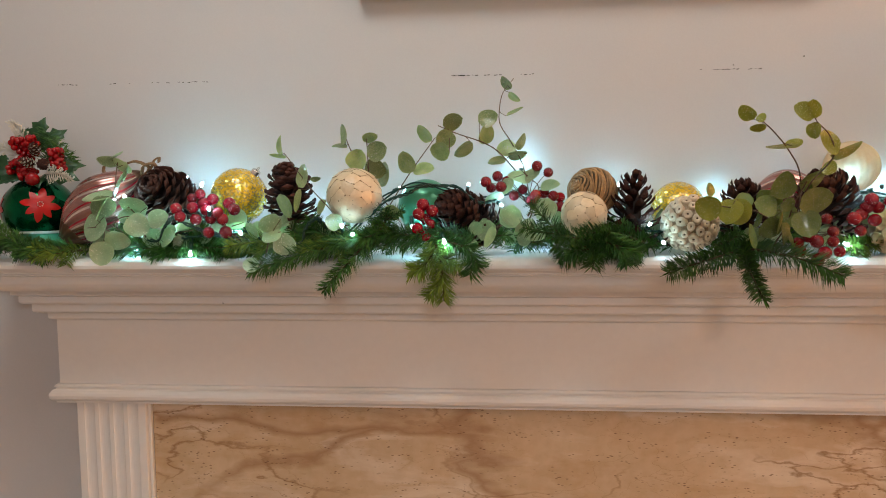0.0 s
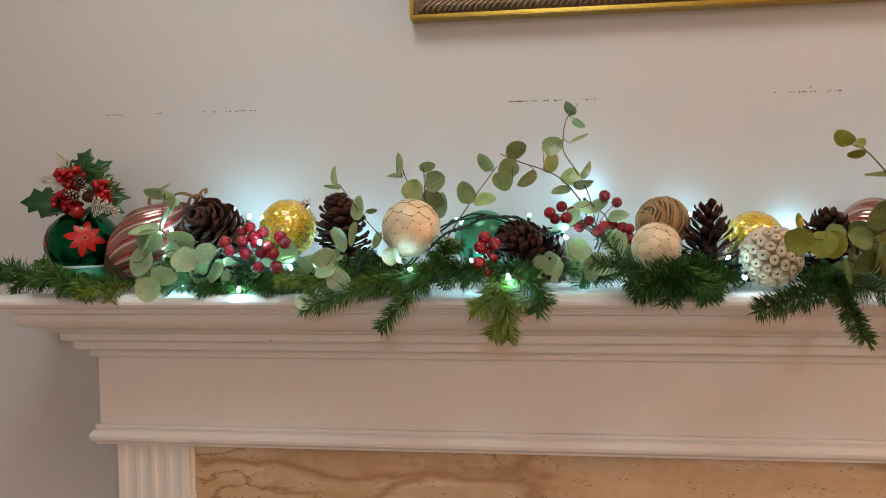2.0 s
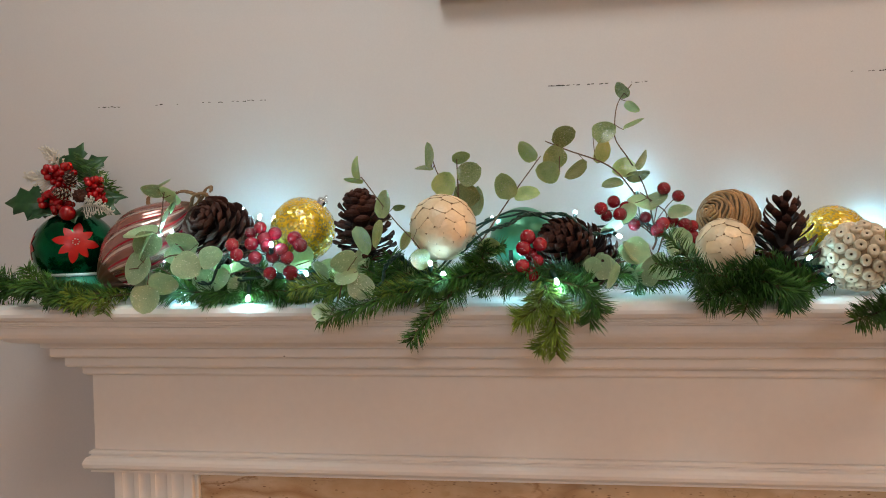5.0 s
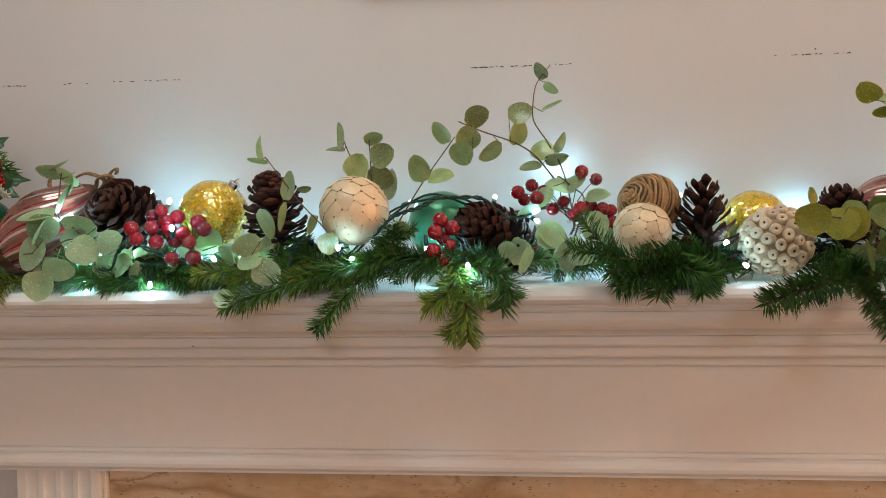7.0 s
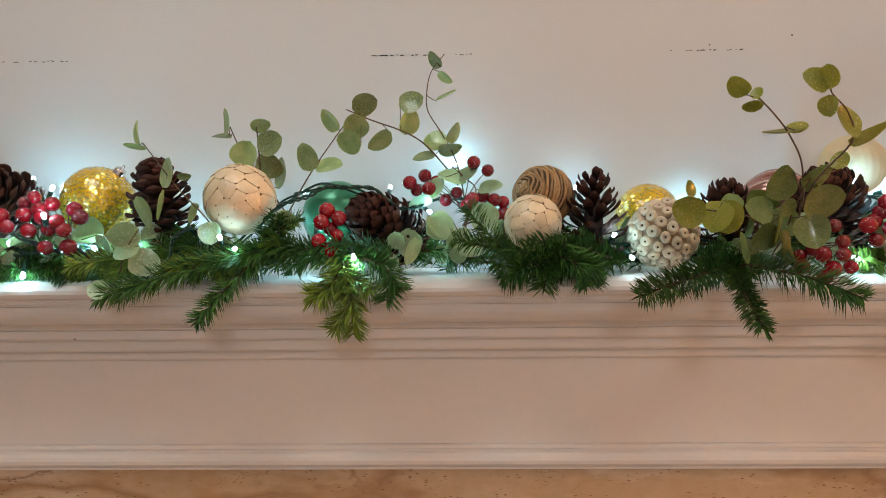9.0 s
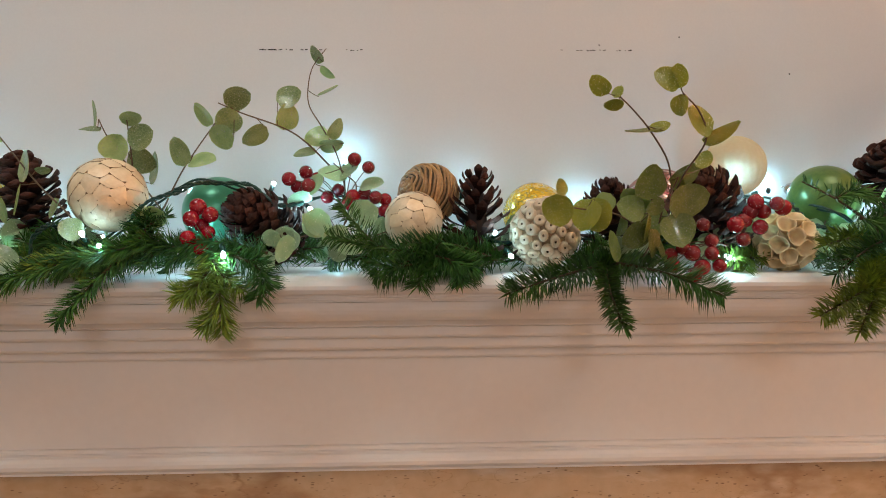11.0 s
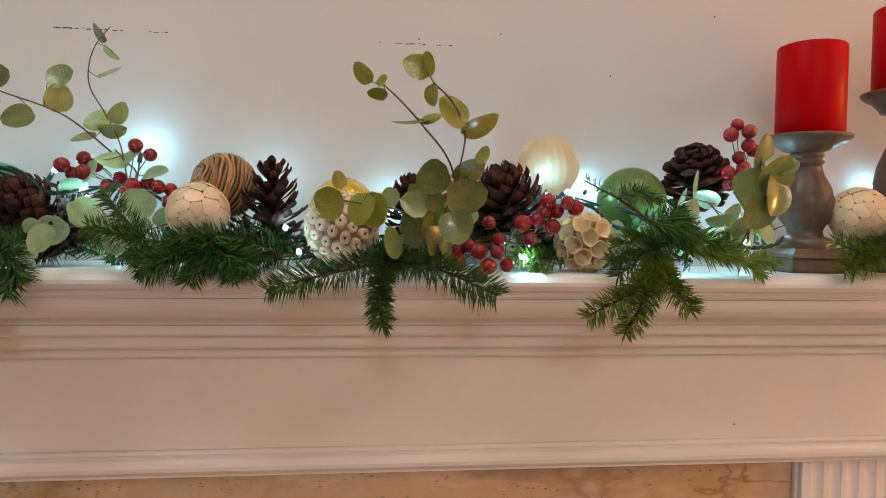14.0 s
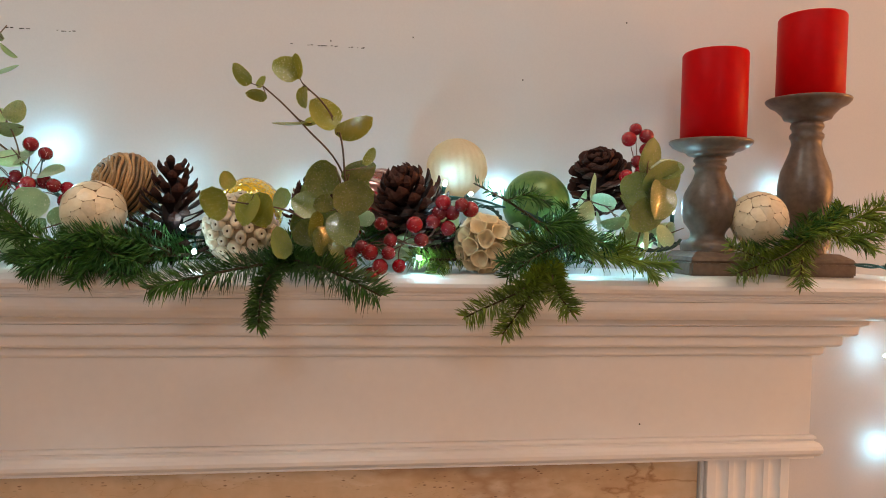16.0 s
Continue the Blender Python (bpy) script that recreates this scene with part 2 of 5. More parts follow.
SILVER = material("silver_cap", (0.75, 0.72, 0.68), 0.25, metal=1.0, vary=0.1)
GREEN_GLASS = material("green_mirror_glass", (0.0, 0.16, 0.06), 0.06, metal=0.85, second=(0.0, 0.035, 0.015), scale=26, fine=70, bump=0.12, depth=0.003)
GREEN_MATT = material("satin_green", (0.06, 0.30, 0.17), 0.3, metal=0.3, vary=0.1, scale=12, bump=0.03)
GREEN_LEAFY = material("mottled_green", (0.17, 0.26, 0.06), 0.3, metal=0.2, second=(0.06, 0.14, 0.04), scale=22, bump=0.1)
CAPIZ = material("cream_shell_disc", (0.84, 0.69, 0.48), 0.36, second=(0.72, 0.55, 0.34), scale=24, fine=200, bump=0.12, random_object=0.12)
CAPIZ_CORE = material("disc_edge_brown", (0.30, 0.17, 0.08), 0.7, vary=0.2)
RATTAN = material("brown_rattan", (0.50, 0.29, 0.12), 0.38, second=(0.24, 0.12, 0.045), scale=30, fine=240, bump=0.4, random_object=0.3)
TUBE = material("bleached_tube", (0.78, 0.67, 0.51), 0.6, second=(0.58, 0.46, 0.32), scale=60, fine=260, bump=0.25, random_object=0.15)
TUBE_CORE = material("tube_glue_core", (0.40, 0.30, 0.20), 0.8)
TUBE_HOLE = material("tube_dark_hole", (0.10, 0.06, 0.04), 0.9)
SOLA = leafy("cream_sola_petal", (0.93, 0.79, 0.52), (0.82, 0.62, 0.34), 0.12, 0.6, scale=40, fine=200, random_object=0.1)
FLOSS = leafy("cream_fibre", (0.92, 0.80, 0.62), (0.85, 0.70, 0.50), 0.7, 0.7, scale=30, fine=300, bump=0.4)
WAX = material("red_wax", (0.56, 0.0, 0.002), 0.42, vary=0.10, scale=12, fine=120, bump=0.06, sss=0.1)
WAX.node_tree.nodes["Principled BSDF"].inputs["Specular IOR Level"].default_value = 0.10
WICK = material("wick", (0.2, 0.17, 0.13), 0.9)
WOOD = material("weathered_wood", (0.20, 0.14, 0.10), 0.36, second=(0.075, 0.048, 0.034), scale=14, fine=120, bump=0.3)
STRIPE_RED = material("red_stripe", (0.34, 0.004, 0.02), 0.2, metal=0.25, vary=0.15, coat=0.5)
STRIPE_PINK = material("pink_stripe", (0.50, 0.25, 0.22), 0.16, metal=0.7, vary=0.12, coat=0.5)
# the pale reflections on the striped drops, put in as a cream colour
STRIPE_GLINT = material("cream_glint_stripe", (0.78, 0.62, 0.55), 0.18, metal=0.55, vary=0.1, coat=0.5)
BRONZE = material("bronze_cap", (0.17, 0.085, 0.05), 0.4, metal=0.4, vary=0.2)
CORD = material("brown_twisted_cord", (0.34, 0.19, 0.08), 0.45, second=(0.14, 0.07, 0.03), scale=60, fine=300, bump=0.4)
HOLLY = leafy("holly_leaf", (0.035, 0.11, 0.035), (0.012, 0.05, 0.02), 0.1, 0.32, scale=40, fine=200)
RED_PAINT = material("red_paint", (0.58, 0.006, 0.004), 0.35, vary=0.15, scale=60)
RED_BERRY = material("plain_red_berry", (0.38, 0.0, 0.003), 0.2, vary=0.15, coat=0.3, bump=0, random_object=0.2)
WHITE_SPRIG = material("white_flocked_sprig", (0.72, 0.69, 0.6), 0.7, vary=0.1)
WHITE_RING = material("white_ring", (0.6, 0.65, 0.6), 0.35, vary=0.05)
CABLE = material("dark_green_cable", (0.008, 0.05, 0.035), 0.35, vary=0.2, bump=0)
LED = glow("led_bulb", (0.65, 0.93, 1.0), 16.0)
GILT = material("gilt_bead", (0.62, 0.42, 0.07), 0.28, metal=0.85, vary=0.15, scale=30)
FRAME_BROWN = material("brown_carved_frame", (0.2, 0.1, 0.05), 0.4, metal=0.25, second=(0.09, 0.05, 0.03), scale=30)
ROPE = material("bronze_rope_carving", (0.34, 0.24, 0.15), 0.35, metal=0.45, second=(0.14, 0.09, 0.06), scale=60)
CANVAS = material("dark_canvas", (0.2, 0.19, 0.15), 0.6, vary=0.3, scale=6)
CHIP = material("dark_paint_chip", (0.05, 0.045, 0.04), 0.8)
SHADE = glow("fill_lamp_glass", (1.0, 0.84, 0.62), 3.0)
WARM_GLOBE = glow("warm_lamp_globe", (1.0, 0.41, 0.11), 175.0)


# ---- building helpers ----
def mesh_of(bm, name, mats, smooth=True):
    me = bpy.data.meshes.new(name)
    bm.normal_update()
    bm.to_mesh(me)
    bm.free()
    for m in mats if isinstance(mats, (list, tuple)) else [mats]:
        me.materials.append(m)
    if smooth:
        for p in me.polygons:
            p.use_smooth = True
    return me


def place_of(ob):
    p = Vector((0, 0, 0))
    while ob:
        p += ob.location
        ob = ob.parent
    return p


def part(name, bm, mats, parent, label="", smooth=True, world=False):
    """One bmesh as one mesh object under a thing or a part."""
    if world:
        bmesh.ops.translate(bm, verts=bm.verts, vec=-place_of(parent))
    ob = new(name, mesh_of(bm, name, mats, smooth))
    ob.parent = parent
    return tagged(ob, label)


def piece(name, me, parent, m):
    ob = new(name, me)
    ob.parent = parent
    ob.matrix_basis = m
    return ob


def thing(name, place, label, category, group="", kind=""):
    ob = new(name)
    ob.empty_display_size = 0.02
    ob.location = place
    return tagged(ob, label, category, group, kind)


def box(bm, x0, x1, y0, y1, z0, z1, bevel=0.0, index=0):
    r = bmesh.ops.create_cube(bm, size=1.0)
    for v in r["verts"]:
        v.co = Vector(((x0 + x1) / 2 + v.co.x * (x1 - x0), (y0 + y1) / 2 + v.co.y * (y1 - y0), (z0 + z1) / 2 + v.co.z * (z1 - z0)))
    if bevel:
        edges = {e for v in r["verts"] for e in v.link_edges}
        bmesh.ops.bevel(bm, geom=list(edges), offset=bevel, segments=2, affect="EDGES")
    for f in bm.faces:
        f.material_index = f.material_index or index


def lathe(bm, profile, segments=32, centre=(0, 0), index=0):
    """Turns a profile of (radius, z) round the z axis."""
    rings = []
    for r, z in profile:
        if r < 1e-5:
            rings.append([bm.verts.new((centre[0], centre[1], z))])
        else:
            rings.append([bm.verts.new((centre[0] + r * math.cos(2 * math.pi * i / segments), centre[1] + r * math.sin(2 * math.pi * i / segments), z)) for i in range(segments)])
    for a, b in zip(rings, rings[1:]):
        for i in range(segments):
            j = (i + 1) % segments
            q = [a[i % len(a)], a[j % len(a)], b[j % len(b)], b[i % len(b)]]
            q = list(dict.fromkeys(q))
            if len(q) > 2:
                bm.faces.new(q).material_index = index


def smooth_line(points, steps=6):
    """Points of a smooth curve through the given ones."""
    p = [Vector(v) for v in points]
    p = [2 * p[0] - p[1]] + p + [2 * p[-1] - p[-2]]
    out = []
    for a, b, c, d in zip(p, p[1:], p[2:], p[3:]):
        for i in range(steps):
            t = i / steps
            out.append(0.5 * (2 * b + (c - a) * t + (2 * a - 5 * b + 4 * c - d) * t * t + (3 * b - a - 3 * c + d) * t ** 3))
    return out + [p[-2]]


def tube(bm, line, r0, r1=None, sides=6, closed=False, index=0):
    """A round tube along a line of points, from radius r0 to r1."""
    r1 = r0 if r1 is None else r1
    n = len(line)
    rings = []
    side = None
    for i, p in enumerate(line):
        a, b = (line[i - 1], line[(i + 1) % n]) if closed else (line[max(i - 1, 0)], line[min(i + 1, n - 1)])
        d = (b - a).normalized()
        if side is None:
            side = d.orthogonal().normalized()
        side = (side - d * side.dot(d)).normalized()
        other = d.cross(side)
        r = r0 + (r1 - r0) * i / max(n - 1, 1)
        rings.append([bm.verts.new(p + r * (math.cos(2 * math.pi * k / sides) * side + math.sin(2 * math.pi * k / sides) * other)) for k in range(sides)])
    pairs = list(zip(rings, rings[1:])) + ([(rings[-1], rings[0])] if closed else [])
    for a, b in pairs:
        for k in range(sides):
            bm.faces.new((a[k], a[(k + 1) % sides], b[(k + 1) % sides], b[k])).material_index = index
    if not closed:
        bm.faces.new(list(reversed(rings[0]))).material_index = index
        bm.faces.new(rings[-1]).material_index = index


def ball(bm, r, u=28, v=16, centre=(0, 0, 0), index=0):
    res = bmesh.ops.create_uvsphere(bm, u_segments=u, v_segments=v, radius=r)
    for w in res["verts"]:
        w.co += Vector(centre)
        for f in w.link_faces:
            f.material_index = index


def along(axis):
    """Turns local z onto the axis."""
    return Vector(axis).to_track_quat("Z", "Y").to_matrix().to_4x4()


def spread(n):
    """n even directions over a sphere."""
    for i in range(n):
        z = 1 - 2 * (i + 0.5) / n
        a = i * 2.399963
        r = math.sqrt(1 - z * z)
        yield Vector((r * math.cos(a), r * math.sin(a), z))


# ---- the room ----
def slab(name, label, x0, x1, y0, y1, z0, z1, mats, category):
    bm = bmesh.new()
    box(bm, x0, x1, y0, y1, z0, z1)
    ob = new(name, mesh_of(bm, name, mats, False))
    return tagged(ob, label, category, kind="structure")


slab("floor", "brown carpeted floor of the living room", -2.4, 3.9, -3.2, 1.3, -0.1, 0.0, CARPET, "floor")
slab("ceiling", "plain white painted ceiling", -2.4, 3.9, -3.2, 1.3, 2.42, 2.5, CEIL, "ceiling")
slab("wall_south", "plain off-white painted wall", -2.4, 3.9, -3.3, -3.2, 0, 2.42, WALL, "wall")
slab("wall_west", "plain off-white painted wall", -2.5, -2.4, -3.2, WALL_Y, 0, 2.42, WALL, "wall")
slab("wall_east", "plain off-white painted wall", 3.9, 4.0, -3.2, WALL_Y, 0, 2.42, WALL, "wall")

# chimney wall with the firebox opening through it
bm = bmesh.new()
FX0, FX1, FZ = -0.30, 0.60, 0.70
for x0, x1, z0, z1 in ((-2.5, FX0, 0, 2.42), (FX1, 4.0, 0, 2.42), (FX0, FX1, FZ, 2.42)):
    box(bm, x0, x1, WALL_Y, WALL_Y + 0.12, z0, z1)
tagged(new("wall_north", mesh_of(bm, "wall_north", WALL, False)), "warm off-white painted chimney wall", "wall", kind="structure")
bm = bmesh.new()
box(bm, FX0, FX1, WALL_Y + 0.12, WALL_Y + 0.50, 0, FZ)
bmesh.ops.delete(bm, geom=[f for f in bm.faces if f.normal.y < -0.9], context="FACES")
tagged(new("firebox", mesh_of(bm, "firebox", SOOT, False)), "sooty dark firebox behind the fireplace opening", "fireplace", kind="structure")


# invented out-of-view fixture that goes with each fill light
def fill_fixture(x, y):
    t = thing("fill_light_fixture", (x, y, 2.42), "unseen round fill light added on the ceiling", "ceiling light", "ceiling lights")
    bm = bmesh.new()
    lathe(bm, [(0, 0), (0.32, 0), (0.32, -0.02), (0.305, -0.022), (0.305, -0.004), (0, -0.004)], 32)
    part("mount", bm, SILVER, t)
    bm = bmesh.new()
    lathe(bm, [(0.302, -0.006), (0.302, -0.02), (0.28, -0.035), (0.15, -0.045), (0, -0.048)], 32)
    part("shade", bm, SHADE, t, "glowing warm glass")


for lx, ly, power, tint in FILL_LAMPS:
    fill_fixture(lx, ly)


def floor_lamp(x, y, z, r):
    """A standing lamp with a warm glowing globe, off to the side of the fireplace."""
    t = thing("floor_lamp", (x, y, 0), "standing lamp with a warm glowing glass globe", "floor lamp")
    bm = bmesh.new()
    lathe(bm, [(0, 0), (0.15, 0), (0.155, 0.008), (0.15, 0.02), (0.03, 0.035), (0, 0.035)], 32)
    part("base_plate", bm, BRONZE, t)
    bm = bmesh.new()
    lathe(bm, [(0.014, 0.035), (0.011, 0.06), (0.011, z - r - 0.05), (0.03, z - r - 0.03), (0.06, z - r * 0.93), (0, z - r * 0.93)], 20)
    part("pole", bm, BRONZE, t)
    bm = bmesh.new()
    ball(bm, r, 32, 20, (0, 0, z))
    part("globe_shade", bm, WARM_GLOBE, t, "glowing warm glass globe")


floor_lamp(3.2, 0.495, 1.47, 0.11)


# ---- the mantelpiece ----
def moulding(bm, profile):
    """Runs a profile of (projection, height) round the three free sides of the chimneypiece, mitred at the corners."""
    rows = []
    for o, z in profile:
        rows.append([bm.verts.new(c) for c in ((XL - o, WALL_Y - 0.001, z), (XL - o, YF - o, z), (XR + o, YF - o, z), (XR + o, WALL_Y - 0.001, z))])
    for a, b in zip(rows, rows[1:]):
        for i in range(3):
            bm.faces.new((a[i], a[i + 1], b[i + 1], b[i]))
    bm.faces.new(rows[0])
    bm.faces.new(list(reversed(rows[-1])))
    bmesh.ops.recalc_face_normals(bm, faces=bm.faces)


mantel = thing("mantelpiece", (0.15, 1.13, 0), "cream-painted wooden mantelpiece with stepped cornice round a marble fireplace", "mantelpiece")


def quarter(o0, z0, o1, z1, n=5, bulge=True):
    out = []
    for i in range(n + 1):
        a = math.pi / 2 * i / n
        if bulge:
            out.append((o1 + (o0 - o1) * math.cos(a), z0 + (z1 - z0) * math.sin(a)))
        else:
            out.append((o0 + (o1 - o0) * math.sin(a), z1 + (z0 - z1) * math.cos(a)))
    return out


bm = bmesh.new()
moulding(bm, [(0.0, 1.2285), (0.081, 1.2285), (0.087, 1.2273), (0.092, 1.2242), (0.095, 1.2190), (0.095, 1.2150), (0.0925, 1.2110), (0.0885, 1.2092),
              (0.085, 1.2088), (0.085, 1.2062), (0.0825, 1.2052), (0.0825, 1.2032), (0.079, 1.2022), (0.079, 1.2005), (0.02, 1.2)])
part("shelf", bm, PAINT, mantel, smooth=False, world=True)
bm = bmesh.new()
moulding(bm, [(0.0, 1.1998), (0.0765, 1.1998)] + quarter(0.0765, 1.195, 0.054, 1.1775, 7) + [(0.0425, 1.1773), (0.0425, 1.1700), (0.0375, 1.1680), (0.0, 1.1680)])
part("cornice_moulding", bm, PAINT, mantel, smooth=False, world=True)
for o, z1, z0 in ((0.035, 1.1677, 1.1550), (0.023, 1.1547, 1.1400), (0.0085, 1.1397, 1.1270)):
    bm = bmesh.new()
    moulding(bm, [(0.0, z1), (o - 0.001, z1), (o, z1 - 0.001), (o, z0 + 0.0035), (o - 0.0015, z0 + 0.0012), (o - 0.004, z0), (0.0, z0)])
    part("cornice_step", bm, PAINT, mantel, smooth=False, world=True)
bm = bmesh.new()
moulding(bm, [(-0.02, 1.1267), (0.0, 1.1267), (0.0, 1.0255), (-0.02, 1.0255)])
part("frieze", bm, PAINT, mantel, smooth=False, world=True)
bm = bmesh.new()
moulding(bm, [(-0.02, 1.0252), (0.003, 1.0252), (0.0055, 1.0240), (0.006, 1.0212), (0.004, 1.0197), (0.004, 1.0177), (0.0085, 1.0162), (0.011, 1.0125),
              (0.012, 1.0085), (0.0113, 1.0040), (0.0085, 1.0005), (0.0045, 0.9985), (0.0045, 0.9958), (-0.02, 0.9955)])
part("architrave_moulding", bm, PAINT, mantel, smooth=False, world=True)


def pilaster(x0, x1):
    """A fluted pilaster from the floor to the architrave."""
    bm = bmesh.new()
    yf, n = 1.118, 4
    w = x1 - x0
    sect = [(x0, WALL_Y - 0.001), (x0, yf + 0.001), (x0 + 0.001, yf)]
    pitch = (w - 0.018) / n
    for i in range(n):
        c = x0 + 0.009 + pitch * (i + 0.5)
        for k in range(9):
            a = math.pi * k / 8
            sect.append((c - math.cos(a) * pitch * 0.36, yf + math.sin(a) * 0.0024))
    sect += [(x1 - 0.001, yf), (x1, yf + 0.001), (x1, WALL_Y - 0.001)]
    lo = [bm.verts.new((x, y, 0.0)) for x, y in sect]
    hi = [bm.verts.new((x, y, 0.9953)) for x, y in sect]
    for i in range(len(sect)):
        j = (i + 1) % len(sect)
        bm.faces.new((lo[i], lo[j], hi[j], hi[i]))
    bm.faces.new(hi)
    bm.faces.new(list(reversed(lo)))
    bmesh.ops.recalc_face_normals(bm, faces=bm.faces)
    part("pilaster", bm, PAINT, mantel, "fluted cream pilaster", smooth=False, world=True)


pilaster(-0.646, -0.534)
pilaster(0.834, 0.946)
for x0, x1, z0, z1 in ((-0.5285, 0.8285, FZ, 0.9948), (-0.5285, FX0, 0, FZ - 0.001), (FX1, 0.8285, 0, FZ - 0.001)):
    bm = bmesh.new()
    box(bm, x0, x1, 1.130, WALL_Y - 0.001, z0, z1, 0.001)
    part("marble_slab", bm, MARBLE, mantel, "polished beige marble with brown veins", smooth=False, world=True)
for x0, x1 in ((-0.5338, -0.5290), (0.8290, 0.8338)):
    bm = bmesh.new()
    box(bm, x0, x1, 1.124, WALL_Y - 0.001, 0.0, 0.9948, 0.001)
    part("inner_fillet", bm, PAINT, mantel, smooth=False, world=True)


# ---- balls ----
def hanging_cap(t, r, axis):
    m = along(axis)
    bm = bmesh.new()
    lathe(bm, [(0.0065, r - 0.002), (0.0068, r + 0.0045), (0.006, r + 0.006), (0, r + 0.006)], 14)
    bmesh.ops.transform(bm, matrix=m, verts=bm.verts)
    cap = part("cap", bm, SILVER, t, "ribbed silver cap")
    bm = bmesh.new()
    ring = [Vector((0.0035 * math.cos(a * 0.5236), 0, r + 0.0085 + 0.0035 * math.sin(a * 0.5236))) for a in range(12)]
    tube(bm, ring, 0.0006, sides=5, closed=True)
    bmesh.ops.transform(bm, matrix=m, verts=bm.verts)
    part("ring", bm, SILVER, cap)


def bauble(name, place, r, mat, label, axis, dented=0.0):
    t = thing(name, place, label, "bauble")
    bm = bmesh.new()
    ball(bm, r, 40, 24)
    if dented:
        for v in bm.verts:
            v.co *= 1 + dented * noise.noise(v.co * 60)
    part("glass_ball", bm, mat, t)
    if axis:
        hanging_cap(t, r, axis)
    return t


bauble("gold_bauble", (-0.367, 1.103, 1.314), 0.041, GOLD, "crackled gold-flecked glass bauble with a silver cap", (0.62, -0.05, 0.8), 0.02)
bauble("gold_bauble", (0.273, 1.135, 1.291), 0.038, GOLD, "crackled gold-flecked glass bauble behind the tube ball", (0.3, 0.8, 0.3), 0.02)
bauble("green_bauble", (-0.092, 1.119, 1.295), 0.041, GREEN_MATT, "satin dark green bauble beside a pine cone", (0.8, 0.3, 0.3))
bauble("green_bauble", (0.600, 1.099, 1.306), 0.039, GREEN_LEAFY, "mottled leaf-green bauble behind the fir sprig", (-0.5, 0.7, 0.3))


def shell_disc(d, others, r, rng):
    """One thin shell, cut where it meets its neighbours, curved with the ball and lifted a little on one side."""
    u = d.orthogonal().normalized()
    v = d.cross(u)
    poly = [(0.6 * math.cos(k * math.pi / 8), 0.6 * math.sin(k * math.pi / 8)) for k in range(16)]
    for e in others:
        a, b, c = e.dot(u), e.dot(v), 1 - e.dot(d)
        cut = []
        for p, q in zip(poly, poly[1:] + poly[:1]):
            fp, fq = a * p[0] + b * p[1] - c, a * q[0] + b * q[1] - c
            if fp <= 0:
                cut.append(p)
            if fp * fq < 0:
                w = fp / (fp - fq)
                cut.append((p[0] + (q[0] - p[0]) * w, p[1] + (q[1] - p[1]) * w))
        poly = cut
    soft = []
    for p, q in zip(poly, poly[1:] + poly[:1]):
        soft += [(p[0] * 0.8 + q[0] * 0.2, p[1] * 0.8 + q[1] * 0.2), (p[0] * 0.2 + q[0] * 0.8, p[1] * 0.2 + q[1] * 0.8)]
    cx, cy = sum(p[0] for p in soft) / len(soft), sum(p[1] for p in soft) / len(soft)
    down = Vector((0.2, -0.3, -1)) + Vector([rng.uniform(-0.4, 0.4) for _ in range(3)])
    la = math.atan2(down.dot(v), down.dot(u))
    lift = rng.uniform(0.010, 0.020)
    bm = bmesh.new()
    rows = []
    for k, depth in ((0.55, 0.002), (1.03, 0.0), (1.04, -0.003), (1.04, -0.016)):
        row = []
        for x, y in soft:
            x, y = cx + (x - cx) * k + 0.03 * math.cos(la), cy + (y - cy) * k + 0.03 * math.sin(la)
            tip = lift * (math.cos(la) * (x - cx) + math.sin(la) * (y - cy)) / 0.25
            row.append(bm.verts.new((d + u * x + v * y).normalized() * r * (1 + depth + tip)))
        rows.append(row)
    mid = bm.verts.new((d + u * cx + v * cy).normalized() * r * 1.006)
    n = len(soft)
    for k in range(n):
        bm.faces.new((rows[0][k], rows[0][(k + 1) % n], mid))
        for i, (a, b) in enumerate(zip(rows, rows[1:])):
            bm.faces.new((a[(k + 1) % n], a[k], b[k], b[(k + 1) % n])).material_index = 1 if i == 2 else 0
    bmesh.ops.recalc_face_normals(bm, faces=bm.faces)
    return bm


def disc_ball(place, r, label, turn, count=72):
    t = thing("disc_ball", place, label, "decorative ball", "cream disc balls")
    t.rotation_euler = turn
    bm = bmesh.new()
    ball(bm, r * 0.96, 28, 16)
    part("core", bm, CAPIZ_CORE, t, "brown backing between the discs")
    rng = random.Random(int(place[0] * 1000))
    spots = [(d + Vector([rng.uniform(-0.17, 0.17) for _ in range(3)])).normalized() for d in spread(count)]
    for d in spots:
        part("disc", shell_disc(d, [e for e in spots if e is not d and e.dot(d) > 0.3], r, rng), [CAPIZ, CAPIZ_CORE], t, smooth=False)


disc_ball((-0.181, 1.038, 1.313), 0.0375, "cream ball covered with overlapping shell discs", (0.2, 0.1, 0.5))
disc_ball((0.130, 1.060, 1.285), 0.031, "small cream ball covered with overlapping shell discs", (0.7, 0.2, 1.5), 60)
disc_ball((0.863, 1.074, 1.295), 0.0322, "cream disc-covered ball between the candlesticks", (-0.2, 0.3, 2.5))


